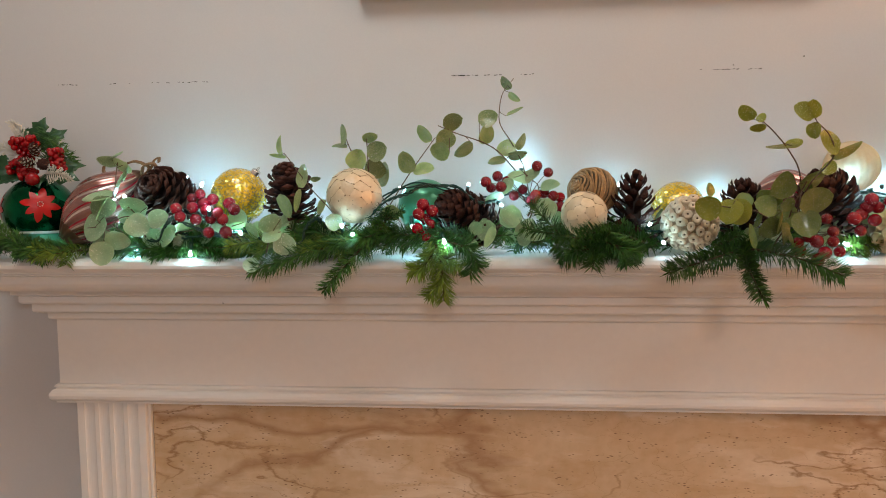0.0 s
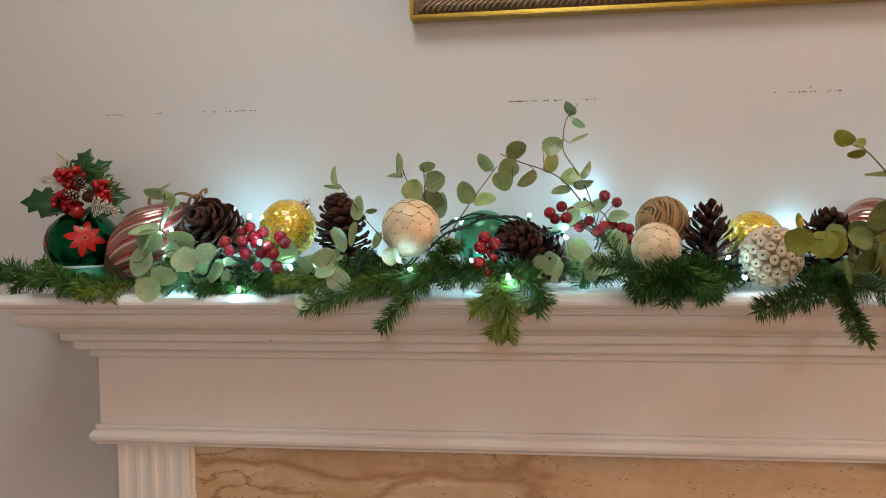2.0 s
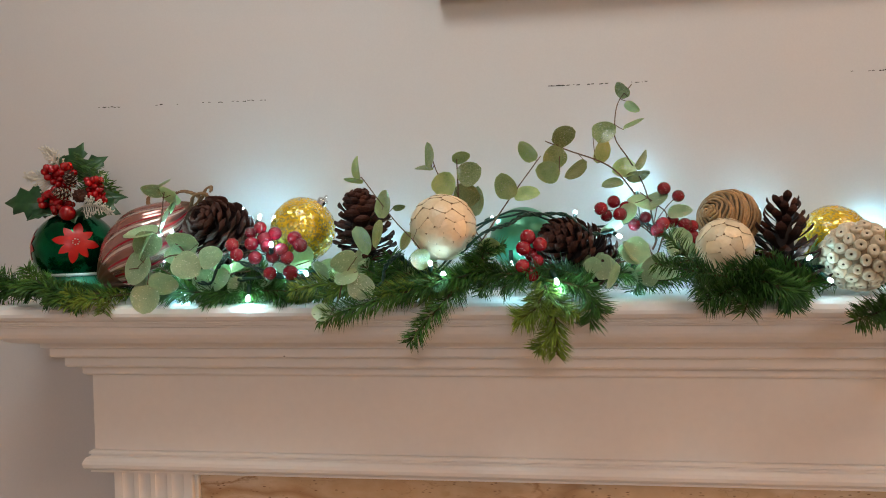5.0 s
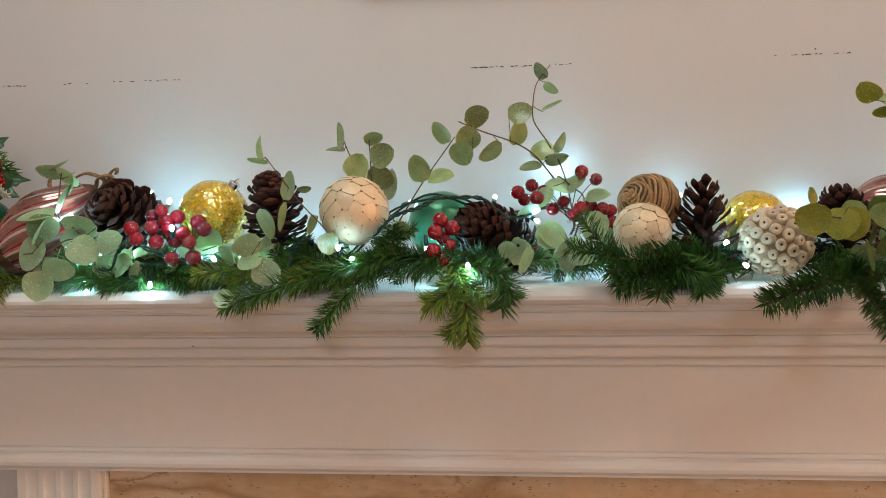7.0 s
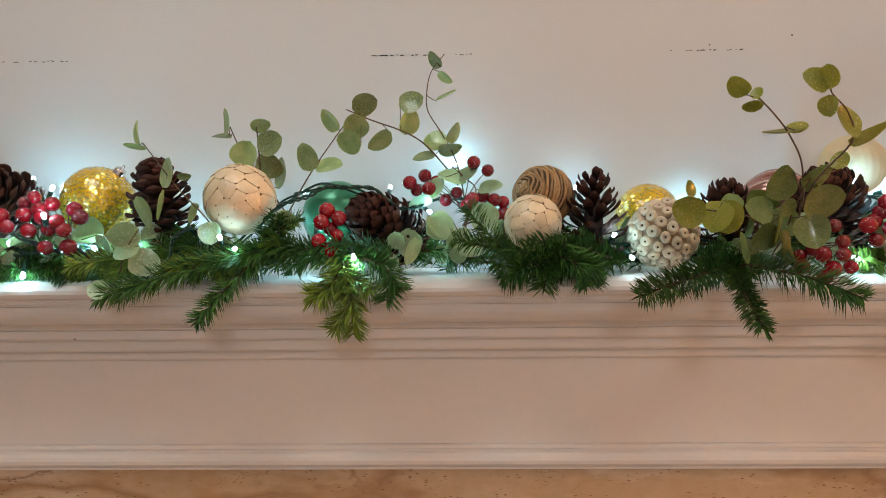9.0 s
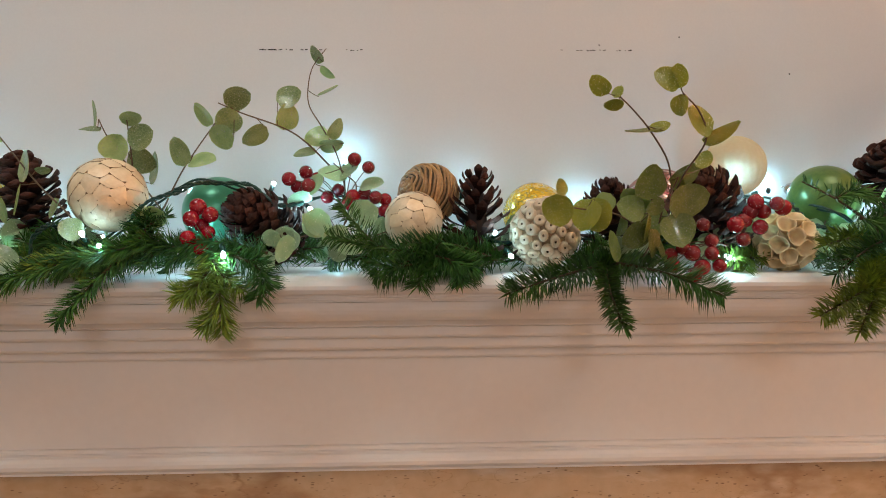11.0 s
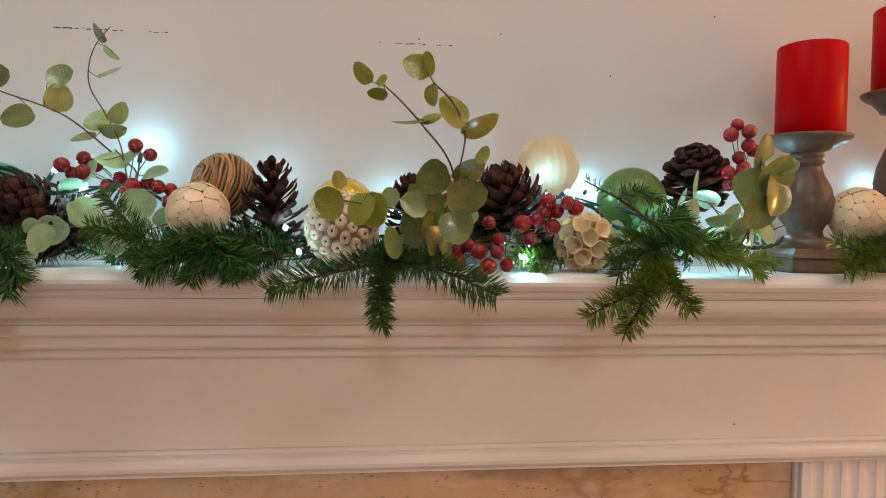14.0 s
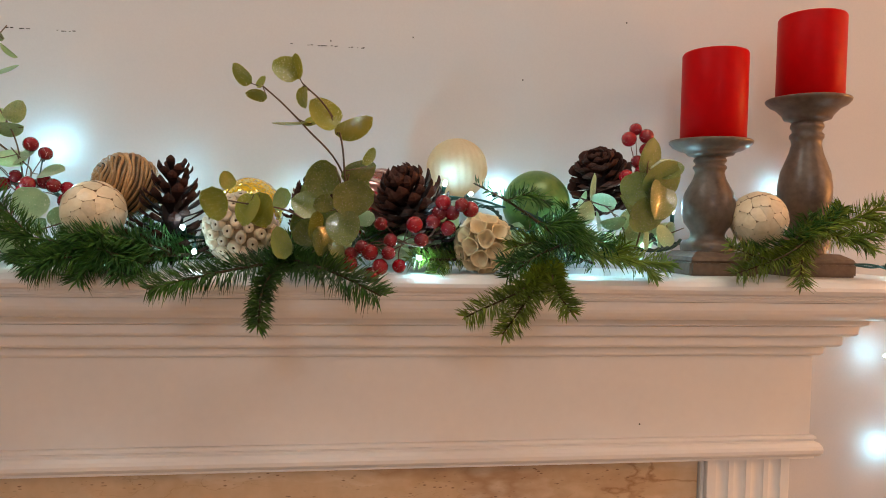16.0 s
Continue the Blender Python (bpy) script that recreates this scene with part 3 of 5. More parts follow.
def rattan_ball(place, r, axis):
    t = thing("rattan_ball", place, "brown ball wound from rattan strands", "decorative ball")
    t.rotation_euler = along(axis).to_euler()
    bm = bmesh.new()
    ball(bm, r * 0.945, 28, 16)
    part("core", bm, TWIG, t)
    rng = random.Random(12)
    n = 31
    for i in range(n):
        lat = math.pi * (i + 0.6) / (n + 0.2)
        line = []
        for k in range(36):
            a = 2 * math.pi * k / 36
            lt = lat + 0.05 * math.sin(2 * a + i * 1.3) + 0.03 * math.sin(5 * a + i)
            line.append(Vector((math.sin(lt) * math.cos(a), math.sin(lt) * math.sin(a), math.cos(lt))) * r * (0.955 + 0.02 * math.sin(4 * a + i * 2.1)))
        bm = bmesh.new()
        tube(bm, line, rng.uniform(0.0014, 0.0020), sides=6, closed=True)
        part("strand", bm, RATTAN, t)


rattan_ball((0.147, 1.108, 1.315), 0.035, (-0.75, -0.55, 0.25))


def tube_ball(place, r):
    t = thing("tube_ball", place, "bleached ball made of short hollow tubes", "decorative ball")
    bm = bmesh.new()
    ball(bm, r * 0.88, 24, 14)
    part("core", bm, TUBE_CORE, t)
    bm = bmesh.new()
    lathe(bm, [(0.0058, -0.009), (0.0061, 0.0006), (0.0057, 0.0022), (0.0046, 0.0029), (0.0020, 0.0027), (0.0012, 0.0020), (0.0011, -0.005), (0, -0.005)], 12)
    # faces of the narrow bore take the dark hole colour
    for f in bm.faces:
        f.material_index = 1 if f.calc_center_median().xy.length < 0.00118 else 0
    me = mesh_of(bm, "tube", [TUBE, TUBE_HOLE])
    rng = random.Random(4)
    for d in spread(92):
        m = along(d + Vector([rng.uniform(-0.2, 0.2) for _ in range(3)]))
        piece("tube", me, t, Matrix.Translation(d * r * rng.uniform(0.92, 0.975)) @ m @ Matrix.Diagonal((rng.uniform(0.82, 1.18), rng.uniform(0.85, 1.2), 1, 1)))


tube_ball((0.273, 1.071, 1.271), 0.0375)


def cup_ball(place, r):
    """Curled cups packed close, their thin rims lying on the ball."""
    t = thing("sola_ball", place, "cream ball of curled open sola-wood cups", "decorative ball")
    bm = bmesh.new()
    ball(bm, r * 0.50, 24, 14)
    part("core", bm, SOLA, t)
    meshes = []
    for s in range(3):
        bm = bmesh.new()
        lathe(bm, [(0.0020, -0.015), (0.0050, -0.009), (0.0078, -0.003), (0.0091, 0.0002), (0.0090, 0.0010), (0.0082, 0.0007), (0.0066, -0.0028), (0.0043, -0.0085), (0.0016, -0.0140), (0, -0.0143)], 20)
        for v in bm.verts:
            a = math.atan2(v.co.y, v.co.x)
            k = 1 + v.co.z / 0.017
            v.co.x *= 1 + 0.14 * k * math.sin(2 * a + 0.5 + s)
            v.co.y *= 1 + 0.12 * k * math.sin(3 * a + 2 * s)
            v.co.z += 0.0008 * k * math.sin(3 * a + 1 + s)
        meshes.append(mesh_of(bm, "cup", SOLA))
    rng = random.Random(9)
    for i, d in enumerate(spread(38)):
        piece("cup", meshes[i % 3], t, Matrix.Translation(d * r * 0.985) @ along(d + Vector([rng.uniform(-0.05, 0.05) for _ in range(3)])) @ pose(0, 0, 0, 0, 0, rng.uniform(0, 360)) @ Matrix.Scale(rng.uniform(0.98, 1.08), 4))


cup_ball((0.530, 1.050, 1.2605), 0.0305)


def fibre_ball(place, r):
    t = thing("fibre_ball", place, "pale translucent fibre ball leaning on the wall", "decorative ball")
    bm = bmesh.new()
    ball(bm, r, 96, 32)
    for v in bm.verts:
        a = math.atan2(v.co.y, v.co.x)
        k = v.co.xy.length / r
        v.co *= 1 + 0.010 * k * math.sin(a * 24 + 3 * v.co.z / r) + 0.006 * noise.noise(v.co * 90)
    part("fibre_shell", bm, FLOSS, t)


fibre_ball((0.512, 1.136, 1.347), 0.036)


# ---- pine cones ----
def cone_scale(rows):
    """One woody scale, one unit long, pointing along x; rows of length, half width, half thickness, rise."""
    bm = bmesh.new()
    rings = []
    for x, w, h, z in rows:
        rings.append([bm.verts.new((x, -w, z)), bm.verts.new((x, 0, z + h)), bm.verts.new((x, w, z)), bm.verts.new((x, 0, z - h))])
    for i, (a, b) in enumerate(zip(rings, rings[1:])):
        for k in range(4):
            bm.faces.new((a[k], a[(k + 1) % 4], b[(k + 1) % 4], b[k])).material_index = 1 if i >= 2 else 0
    bm.faces.new(rings[-1]).material_index = 1
    bmesh.ops.recalc_face_normals(bm, faces=bm.faces)
    return mesh_of(bm, "scale", [CONE, CONE_TIP], False)


BLUNT = cone_scale([(0.0, 0.14, 0.04, 0.0), (0.45, 0.26, 0.045, 0.0), (0.76, 0.54, 0.075, 0.03), (0.93, 0.54, 0.13, 0.06), (1.02, 0.40, 0.13, 0.10), (1.06, 0.09, 0.06, 0.14)])
SPLAYED = cone_scale([(0.0, 0.13, 0.04, 0.0), (0.45, 0.24, 0.05, -0.03), (0.76, 0.37, 0.07, 0.0), (0.93, 0.36, 0.11, 0.07), (1.04, 0.22, 0.09, 0.16), (1.10, 0.05, 0.04, 0.25)])


def pine_cone(place, length, r, axis, label, count=95, open_angle=20.0, seed=1, conical=0.0, shape=SPLAYED):
    """A cone whose centre is at place; axis points from its base to its tip."""
    t = thing("pine_cone", place, label, "pine cone", "brown pine cones")
    m0 = along(axis)
    t.rotation_euler = m0.to_euler()
    rng = random.Random(seed)
    bm = bmesh.new()
    prof = []
    for i in range(9):
        s = i / 8
        prof.append((r * (0.22 if conical else 0.42) * math.sin(math.pi * (0.1 + 0.85 * s)) if 0 < i < 8 else 0, -length / 2 + length * 0.92 * s))
    lathe(bm, prof, 12)
    part("core", bm, CORE, t)
    for i in range(count):
        s = (i + 0.5) / count
        z = -length * 0.46 + length * 0.86 * s
        width = r * (math.sin(math.pi * (0.20 + 0.72 * s)) ** 0.7)
        if conical:
            width = r * min(1.0, 0.75 + 1.6 * s) * (1 - conical * s)
        root = width * 0.25
        ln = (width - root) * rng.uniform(0.86, 1.12) + 0.003
        tilt = -22 + (62 if conical else 78) * s + rng.uniform(-11, 11) + open_angle - 20
        a = math.degrees(i * 2.399963)
        w, thick = max(0.55, 0.95 * ln / (r * 0.8)) * r * 0.56, r * 0.62
        if conical:
            tilt, w, thick = 4 + 46 * s + rng.uniform(-9, 9), 0.0065 + ln * 0.34, 0.006 + ln * 0.35
        piece("scale", shape, t, pose(0, 0, z, 0, 0, a + rng.uniform(-4, 4)) @ pose(root, 0, 0, 0, -tilt, 0) @ Matrix.Diagonal((ln, w, thick, 1)))
    return t


pine_cone((-0.473, 1.093, 1.315), 0.070, 0.039, (-0.35, -0.75, 0.45), "broad dark brown open pine cone", 110, 32, 1, 0.0, BLUNT)
pine_cone((-0.282, 1.075, 1.314), 0.085, 0.034, (-0.15, -0.1, 1), "dark brown pine cone standing behind eucalyptus", 92, 34, 2, 0.0, BLUNT)
pine_cone((-0.031, 1.074, 1.282), 0.086, 0.035, (-0.72, -0.25, 0.45), "dark brown pine cone lying on fir sprigs", 165, 26, 3)
pine_cone((0.200, 1.085, 1.285), 0.112, 0.052, (0.02, 0.0, 1), "dark open pine cone standing upright", 74, 28, 4, 0.66)
pine_cone((0.351, 1.090, 1.290), 0.075, 0.031, (-0.1, 0.1, 1), "dark brown pine cone half hidden behind eucalyptus", 85, 18, 5)
pine_cone((0.453, 1.069, 1.295), 0.085, 0.040, (-0.35, -0.1, 0.8), "dark open pine cone behind red berries", 120, 20, 6)
pine_cone((0.676, 1.096, 1.334), 0.062, 0.035, (-0.35, -0.35, 0.8), "brown pine cone raised on the garland", 96, 28, 7, 0.0, BLUNT)


# ---- candles ----
def candlestick(x, y, height, label):
    t = thing("candlestick", (x, y, SHELF_Z), label, "candlestick", "wooden candlesticks")
    bm = bmesh.new()
    box(bm, -0.042, 0.042, -0.042, 0.042, 0.0, 0.017, 0.0025)
    part("plinth", bm, WOOD, t, smooth=False)
    bm = bmesh.new()
    rows = [(0.041, 0.017), (0.039, 0.021), (0.029, 0.027)]
    loops = [[bm.verts.new((w * sx, w * sy, z)) for sx, sy in ((-1, -1), (1, -1), (1, 1), (-1, 1))] for w, z in rows]
    for a, b in zip(loops, loops[1:]):
        for i in range(4):
            bm.faces.new((a[i], a[(i + 1) % 4], b[(i + 1) % 4], b[i]))
    bm.faces.new(loops[-1])
    part("plinth_step", bm, WOOD, t, smooth=False)
    h = height
    bm = bmesh.new()
    f = lambda k: 0.027 + (h - 0.027) * k
    prof = [(0.031, f(0)), (0.032, f(0.05)), (0.029, f(0.09)), (0.024, f(0.11)), (0.0225, f(0.15)), (0.0235, f(0.17)), (0.024, f(0.185)), (0.0285, f(0.26)),
            (0.0315, f(0.36)), (0.0315, f(0.43)), (0.0285, f(0.53)), (0.0225, f(0.65)), (0.0195, f(0.71)), (0.0205, f(0.735)), (0.0225, f(0.75)), (0.0225, f(0.77)),
            (0.0195, f(0.785)), (0.0195, f(0.80)), (0.022, f(0.815)), (0.022, f(0.83)), (0.020, f(0.85))]
    lathe(bm, [(a * (0.98 if a > 0.025 else 0.86), b) for a, b in prof], 40)
    part("turned_stem", bm, WOOD, t)
    bm = bmesh.new()
    lathe(bm, [(0.0172, f(0.85)), (0.0205, f(0.862)), (0.0262, f(0.870)), (0.0275, f(0.882)), (0.0285, f(0.895)), (0.0360, h - 0.0115), (0.0435, h - 0.0075), (0.0472, h - 0.0035),
               (0.0480, h - 0.0012), (0.0470, h), (0.0425, h + 0.0003), (0.041, h - 0.0025), (0, h - 0.0025)], 48)
    part("dish", bm, WOOD, t)
    return t


def pillar_candle(x, y, z, r, h):
    t = thing("pillar_candle", (x, y, z), "thick red pillar candle standing on its candlestick", "candle", "red pillar candles")
    bm = bmesh.new()
    lathe(bm, [(0, 0), (r - 0.002, 0), (r, 0.002), (r, h - 0.003), (r - 0.0012, h - 0.0008), (r - 0.003, h), (r - 0.007, h - 0.0015), (r * 0.5, h - 0.004), (0, h - 0.005)], 56)
    part("wax_body", bm, WAX, t)
    bm = bmesh.new()
    tube(bm, [Vector((0, 0, h - 0.006)), Vector((0.0005, 0, h - 0.002)), Vector((0.002, 0, h - 0.0002))], 0.0009, sides=6)
    part("wick", bm, WICK, t)


candlestick(0.812, 1.097, 0.1585, "short turned candlestick of weathered grey-brown wood")
pillar_candle(0.8145, 1.097, SHELF_Z + 0.1560, 0.0375, 0.107)
candlestick(0.937, 1.098, 0.2140, "tall turned candlestick of weathered grey-brown wood")
pillar_candle(0.938, 1.097, SHELF_Z + 0.2115, 0.0380, 0.102)


# ---- fir sprigs ----
def needles(bm, line, rng, per_metre=2600, length=0.021, face=Vector((0, 0, 1))):
    """Flat needles set round a twig, lying forward and mostly to both sides."""
    total = sum((b - a).length for a, b in zip(line, line[1:]))
    count = int(total * per_metre)
    for i in range(count):
        s = (i + rng.random()) / count
        f = s * (len(line) - 1)
        k = min(int(f), len(line) - 2)
        p = line[k].lerp(line[k + 1], f - k)
        d = (line[k + 1] - line[k]).normalized()
        side = d.cross(face)
        side = side.normalized() if side.length > 0.1 else d.orthogonal().normalized()
        up = side.cross(d)
        a = rng.choice((0, math.pi)) + rng.gauss(0, 0.7)
        out = (math.cos(a) * side + (math.sin(a) + 0.4) * up).normalized()
        way = (out * rng.uniform(0.8, 1.0) + d * rng.uniform(0.25, 0.7) + Vector((0, 0, -0.1))).normalized()
        ln = length * rng.uniform(0.75, 1.15) * (1.0 - 0.35 * max(0, (s - 0.85) / 0.15))
        w = way.cross(out + Vector((0.01, 0.02, 0.03)))
        w = w.normalized() * rng.uniform(0.0008, 0.00125)
        h = way.cross(w).normalized() * 0.0003
        mid = p + way * ln * 0.55
        tip = p + way * ln + Vector((0, 0, -0.001))
        v = [bm.verts.new(c) for c in (p - w * 0.5, p + w * 0.5, mid + w + h, mid - w + h, tip, mid - h * 1.5)]
        for q in ((0, 1, 2, 3), (3, 2, 4), (0, 3, 5), (1, 5, 2), (3, 4, 5), (2, 5, 4)):
            bm.faces.new([v[j] for j in q])


def fir_sprig(points, label="dark green fir sprig laid in the garland", mat=NEEDLE, shoots=2, length=0.0215, seed=0, dense=2600):
    """A twig with its needles and side shoots; the hanging ones are combed thin."""
    hangs = label == HANG
    dense, length = (3600, length * 1.12) if hangs else (dense, length)
    face = Vector((0, -0.85, 0.5)) if hangs else Vector((0, -0.55, 0.8))
    line = smooth_line(points, 7)
    base = line[0].copy()
    t = thing("fir_sprig", base, label, "fir sprig", "fir sprigs of the garland")
    rng = random.Random(seed + len(points) * 31)
    twig, leaf = bmesh.new(), bmesh.new()
    tube(twig, line, 0.0019, 0.0007, 6)
    needles(leaf, line, rng, dense, length, face)
    size = sum((b - a).length for a, b in zip(line, line[1:]))
    for i in range(shoots):
        k = int(len(line) * (0.30 + 0.35 * i / max(shoots - 1, 1)))
        d = (line[k + 1] - line[k]).normalized()
        side = d.cross(Vector((0, -1, 0.25))).normalized() * (1 if i % 2 else -1)
        end = line[k] + (d * 0.75 + side * 0.65).normalized() * size * rng.uniform(0.28, 0.4) + Vector((0, 0, -0.004))
        end.z = max(end.z, min(line[k].z, line[-1].z) - 0.012)
        sub = smooth_line([line[k], line[k].lerp(end, 0.5) + d * 0.003, end], 4)
        tube(twig, sub, 0.0012, 0.0005, 5)
        needles(leaf, sub, rng, dense, length * 0.9, face)
    part("twig", twig, TWIG, t, "brown woody twig", world=True)
    part("needles", leaf, mat, t, smooth=False, world=True)
    return t


HANG = "fir sprig hanging over the mantel shelf edge"
fir_sprig([(-0.157, 1.017, 1.258), (-0.240, 1.003, 1.237), (-0.312, 0.992, 1.215)], HANG, shoots=0, seed=1, length=0.020)
fir_sprig([(-0.157, 1.017, 1.255), (-0.189, 1.005, 1.219), (-0.215, 0.995, 1.189)], HANG, shoots=0, seed=2, length=0.018)
fir_sprig([(-0.174, 1.038, 1.247), (-0.139, 1.016, 1.272), (-0.132, 1.014, 1.296)], shoots=2, seed=3)
fir_sprig([(-0.183, 1.018, 1.240), (-0.221, 1.027, 1.260), (-0.249, 1.036, 1.269)], shoots=2, seed=4)
fir_sprig([(-0.073, 1.017, 1.259), (-0.060, 0.999, 1.221), (-0.057, 1.001, 1.174)], HANG, NEEDLE_PALE, shoots=2, seed=5, length=0.020)
fir_sprig([(-0.068, 1.018, 1.247), (-0.078, 0.999, 1.226), (-0.090, 0.995, 1.212)], HANG, NEEDLE_PALE, shoots=2, seed=6)
fir_sprig([(-0.056, 1.017, 1.253), (-0.026, 1.006, 1.241), (-0.010, 1.000, 1.220)], HANG, shoots=2, seed=7)
fir_sprig([(-0.044, 1.017, 1.253), (-0.109, 1.017, 1.260), (-0.151, 1.016, 1.267)], shoots=2, seed=8)
fir_sprig([(-0.172, 1.028, 1.238), (-0.224, 1.038, 1.248), (-0.299, 1.048, 1.244)], shoots=2, seed=9)
fir_sprig([(-0.279, 1.048, 1.243), (-0.345, 1.048, 1.240), (-0.445, 1.048, 1.242)], shoots=2, seed=10)
fir_sprig([(-0.378, 1.048, 1.240), (-0.459, 1.038, 1.242), (-0.540, 1.033, 1.241)], shoots=2, seed=11)
fir_sprig([(0.197, 1.038, 1.247), (0.116, 1.009, 1.255), (0.045, 1.001, 1.270)], shoots=2, seed=12)
fir_sprig([(0.186, 1.038, 1.243), (0.128, 1.008, 1.241), (0.093, 0.999, 1.230)], HANG, shoots=2, seed=13)
fir_sprig([(0.130, 1.038, 1.245), (0.154, 1.007, 1.249), (0.192, 1.001, 1.236)], HANG, shoots=2, seed=14)
fir_sprig([(0.226, 1.058, 1.243), (0.180, 1.018, 1.242), (0.139, 1.006, 1.235)], shoots=2, seed=15)
fir_sprig([(0.334, 1.018, 1.242), (0.272, 0.969, 1.232), (0.214, 0.940, 1.218)], HANG, shoots=0, seed=16, length=0.020)
fir_sprig([(0.325, 1.018, 1.245), (0.311, 0.949, 1.220), (0.312, 0.906, 1.191)], HANG, shoots=0, seed=17, length=0.0145)
fir_sprig([(0.328, 1.018, 1.242), (0.371, 0.969, 1.233), (0.415, 0.940, 1.214)], HANG, shoots=0, seed=18, length=0.022)
fir_sprig([(0.304, 1.058, 1.243), (0.325, 1.038, 1.247), (0.373, 1.038, 1.241)], shoots=2, seed=19)
fir_sprig([(0.590, 0.998, 1.244), (0.546, 0.939, 1.222), (0.487, 0.911, 1.199)], HANG, NEEDLE_PALE, shoots=0, seed=20, length=0.0165)
fir_sprig([(0.590, 0.998, 1.244), (0.555, 0.940, 1.219), (0.520, 0.907, 1.185)], HANG, NEEDLE_PALE, shoots=0, seed=21, length=0.0165)
fir_sprig([(0.590, 0.998, 1.244), (0.575, 0.939, 1.224), (0.582, 0.910, 1.205)], HANG, NEEDLE_PALE, shoots=0, seed=22, length=0.0165)
fir_sprig([(0.621, 1.007, 1.254), (0.579, 0.985, 1.279), (0.540, 0.974, 1.302), (0.503, 0.972, 1.320)], "bare-tipped fir branch standing up over the shelf", shoots=0, seed=23, dense=500, length=0.0145)
fir_sprig([(0.569, 0.985, 1.285), (0.602, 0.986, 1.273), (0.627, 1.006, 1.264)], shoots=2, seed=24)
fir_sprig([(0.634, 1.017, 1.254), (0.669, 1.018, 1.249), (0.736, 1.033, 1.242)], mat=NEEDLE_PALE, shoots=2, seed=25)
fir_sprig([(0.605, 0.996, 1.264), (0.571, 0.982, 1.251), (0.538, 0.974, 1.230)], shoots=2, seed=26)
fir_sprig([(0.537, 0.973, 1.304), (0.556, 0.973, 1.310), (0.577, 0.983, 1.305)], shoots=0, seed=27, length=0.0165)
fir_sprig([(0.579, 0.985, 1.279), (0.600, 0.985, 1.285), (0.627, 0.996, 1.270)], shoots=2, seed=28)
SIDE = "yellow-green fir sprig between the candlesticks"
fir_sprig([(0.921, 1.035, 1.290), (0.862, 1.017, 1.256), (0.797, 1.009, 1.234)], SIDE, NEEDLE_PALE, shoots=2, seed=29)
fir_sprig([(0.888, 1.035, 1.279), (0.938, 1.024, 1.294), (0.983, 1.013, 1.315)], SIDE, NEEDLE_PALE, shoots=2, seed=30)
fir_sprig([(0.913, 1.035, 1.287), (0.929, 1.016, 1.274), (0.972, 1.015, 1.285)], SIDE, NEEDLE_PALE, shoots=2, seed=31)
fir_sprig([(0.906, 1.035, 1.279), (0.867, 1.037, 1.263), (0.838, 1.038, 1.247)], SIDE, shoots=2, seed=32)
fir_sprig([(0.880, 1.036, 1.269), (0.905, 1.035, 1.289), (0.935, 1.033, 1.305)], SIDE, shoots=1, seed=33)
fir_sprig([(-0.700, 1.058, 1.241), (-0.742, 1.048, 1.249), (-0.782, 1.037, 1.251)], "dark fir sprig at the mantel shelf end", shoots=2, seed=34)
fir_sprig([(-0.709, 1.058, 1.243), (-0.727, 1.047, 1.258), (-0.758, 1.046, 1.268)], "dark fir sprig at the mantel shelf end", shoots=1, seed=35)
fir_sprig([(-0.624, 1.048, 1.242), (-0.644, 1.036, 1.249), (-0.684, 1.032, 1.248)], shoots=2, seed=36, length=0.014)
fir_sprig([(-0.571, 1.048, 1.240), (-0.589, 1.018, 1.238), (-0.627, 1.004, 1.230)], "bright green fir sprig over the shelf edge", NEEDLE_PALE, shoots=2, seed=37, length=0.0165)
fir_sprig([(-0.532, 1.058, 1.247), (-0.484, 1.048, 1.241), (-0.441, 1.043, 1.241)], shoots=2, seed=38)
fir_sprig([(-0.442, 1.038, 1.239), (-0.404, 1.036, 1.243), (-0.354, 1.036, 1.242)], shoots=2, seed=39)
fir_sprig([(0.515, 1.058, 1.243), (0.476, 1.038, 1.243), (0.448, 1.028, 1.244)], mat=NEEDLE_PALE, shoots=1, seed=40, length=0.018)
for k, (x0, z0, x1, z1) in enumerate(((-0.150, 1.262, -0.250, 1.240), (-0.120, 1.262, -0.205, 1.246), (-0.090, 1.262, -0.170, 1.256), (-0.260, 1.250, -0.350, 1.246), (-0.02, 1.258, -0.10, 1.262), (0.21, 1.252, 0.12, 1.262),
                                      (0.62, 1.262, 0.55, 1.258), (0.58, 1.268, 0.66, 1.262))):
    fir_sprig([(x0, 1.035, z0 - 0.006), ((x0 + x1) / 2, 1.020, (z0 + z1) / 2 + 0.004), (x1, 1.008, z1)], "green fir sprig filling the garland front", NEEDLE if k % 3 else NEEDLE_PALE, shoots=1, seed=60 + k)
for pts, mat, k in (([(-0.600, 1.036, 1.243), (-0.645, 1.020, 1.250), (-0.700, 1.018, 1.254)], NEEDLE, 90), ([(-0.705, 1.034, 1.243), (-0.660, 1.024, 1.249), (-0.618, 1.022, 1.246)], NEEDLE, 91),
                    ([(-0.580, 1.034, 1.242), (-0.618, 1.014, 1.242), (-0.650, 1.006, 1.236)], NEEDLE, 92)):
    fir_sprig(pts, "green fir sprig before the glass globe", mat, shoots=2, seed=k, length=0.019)
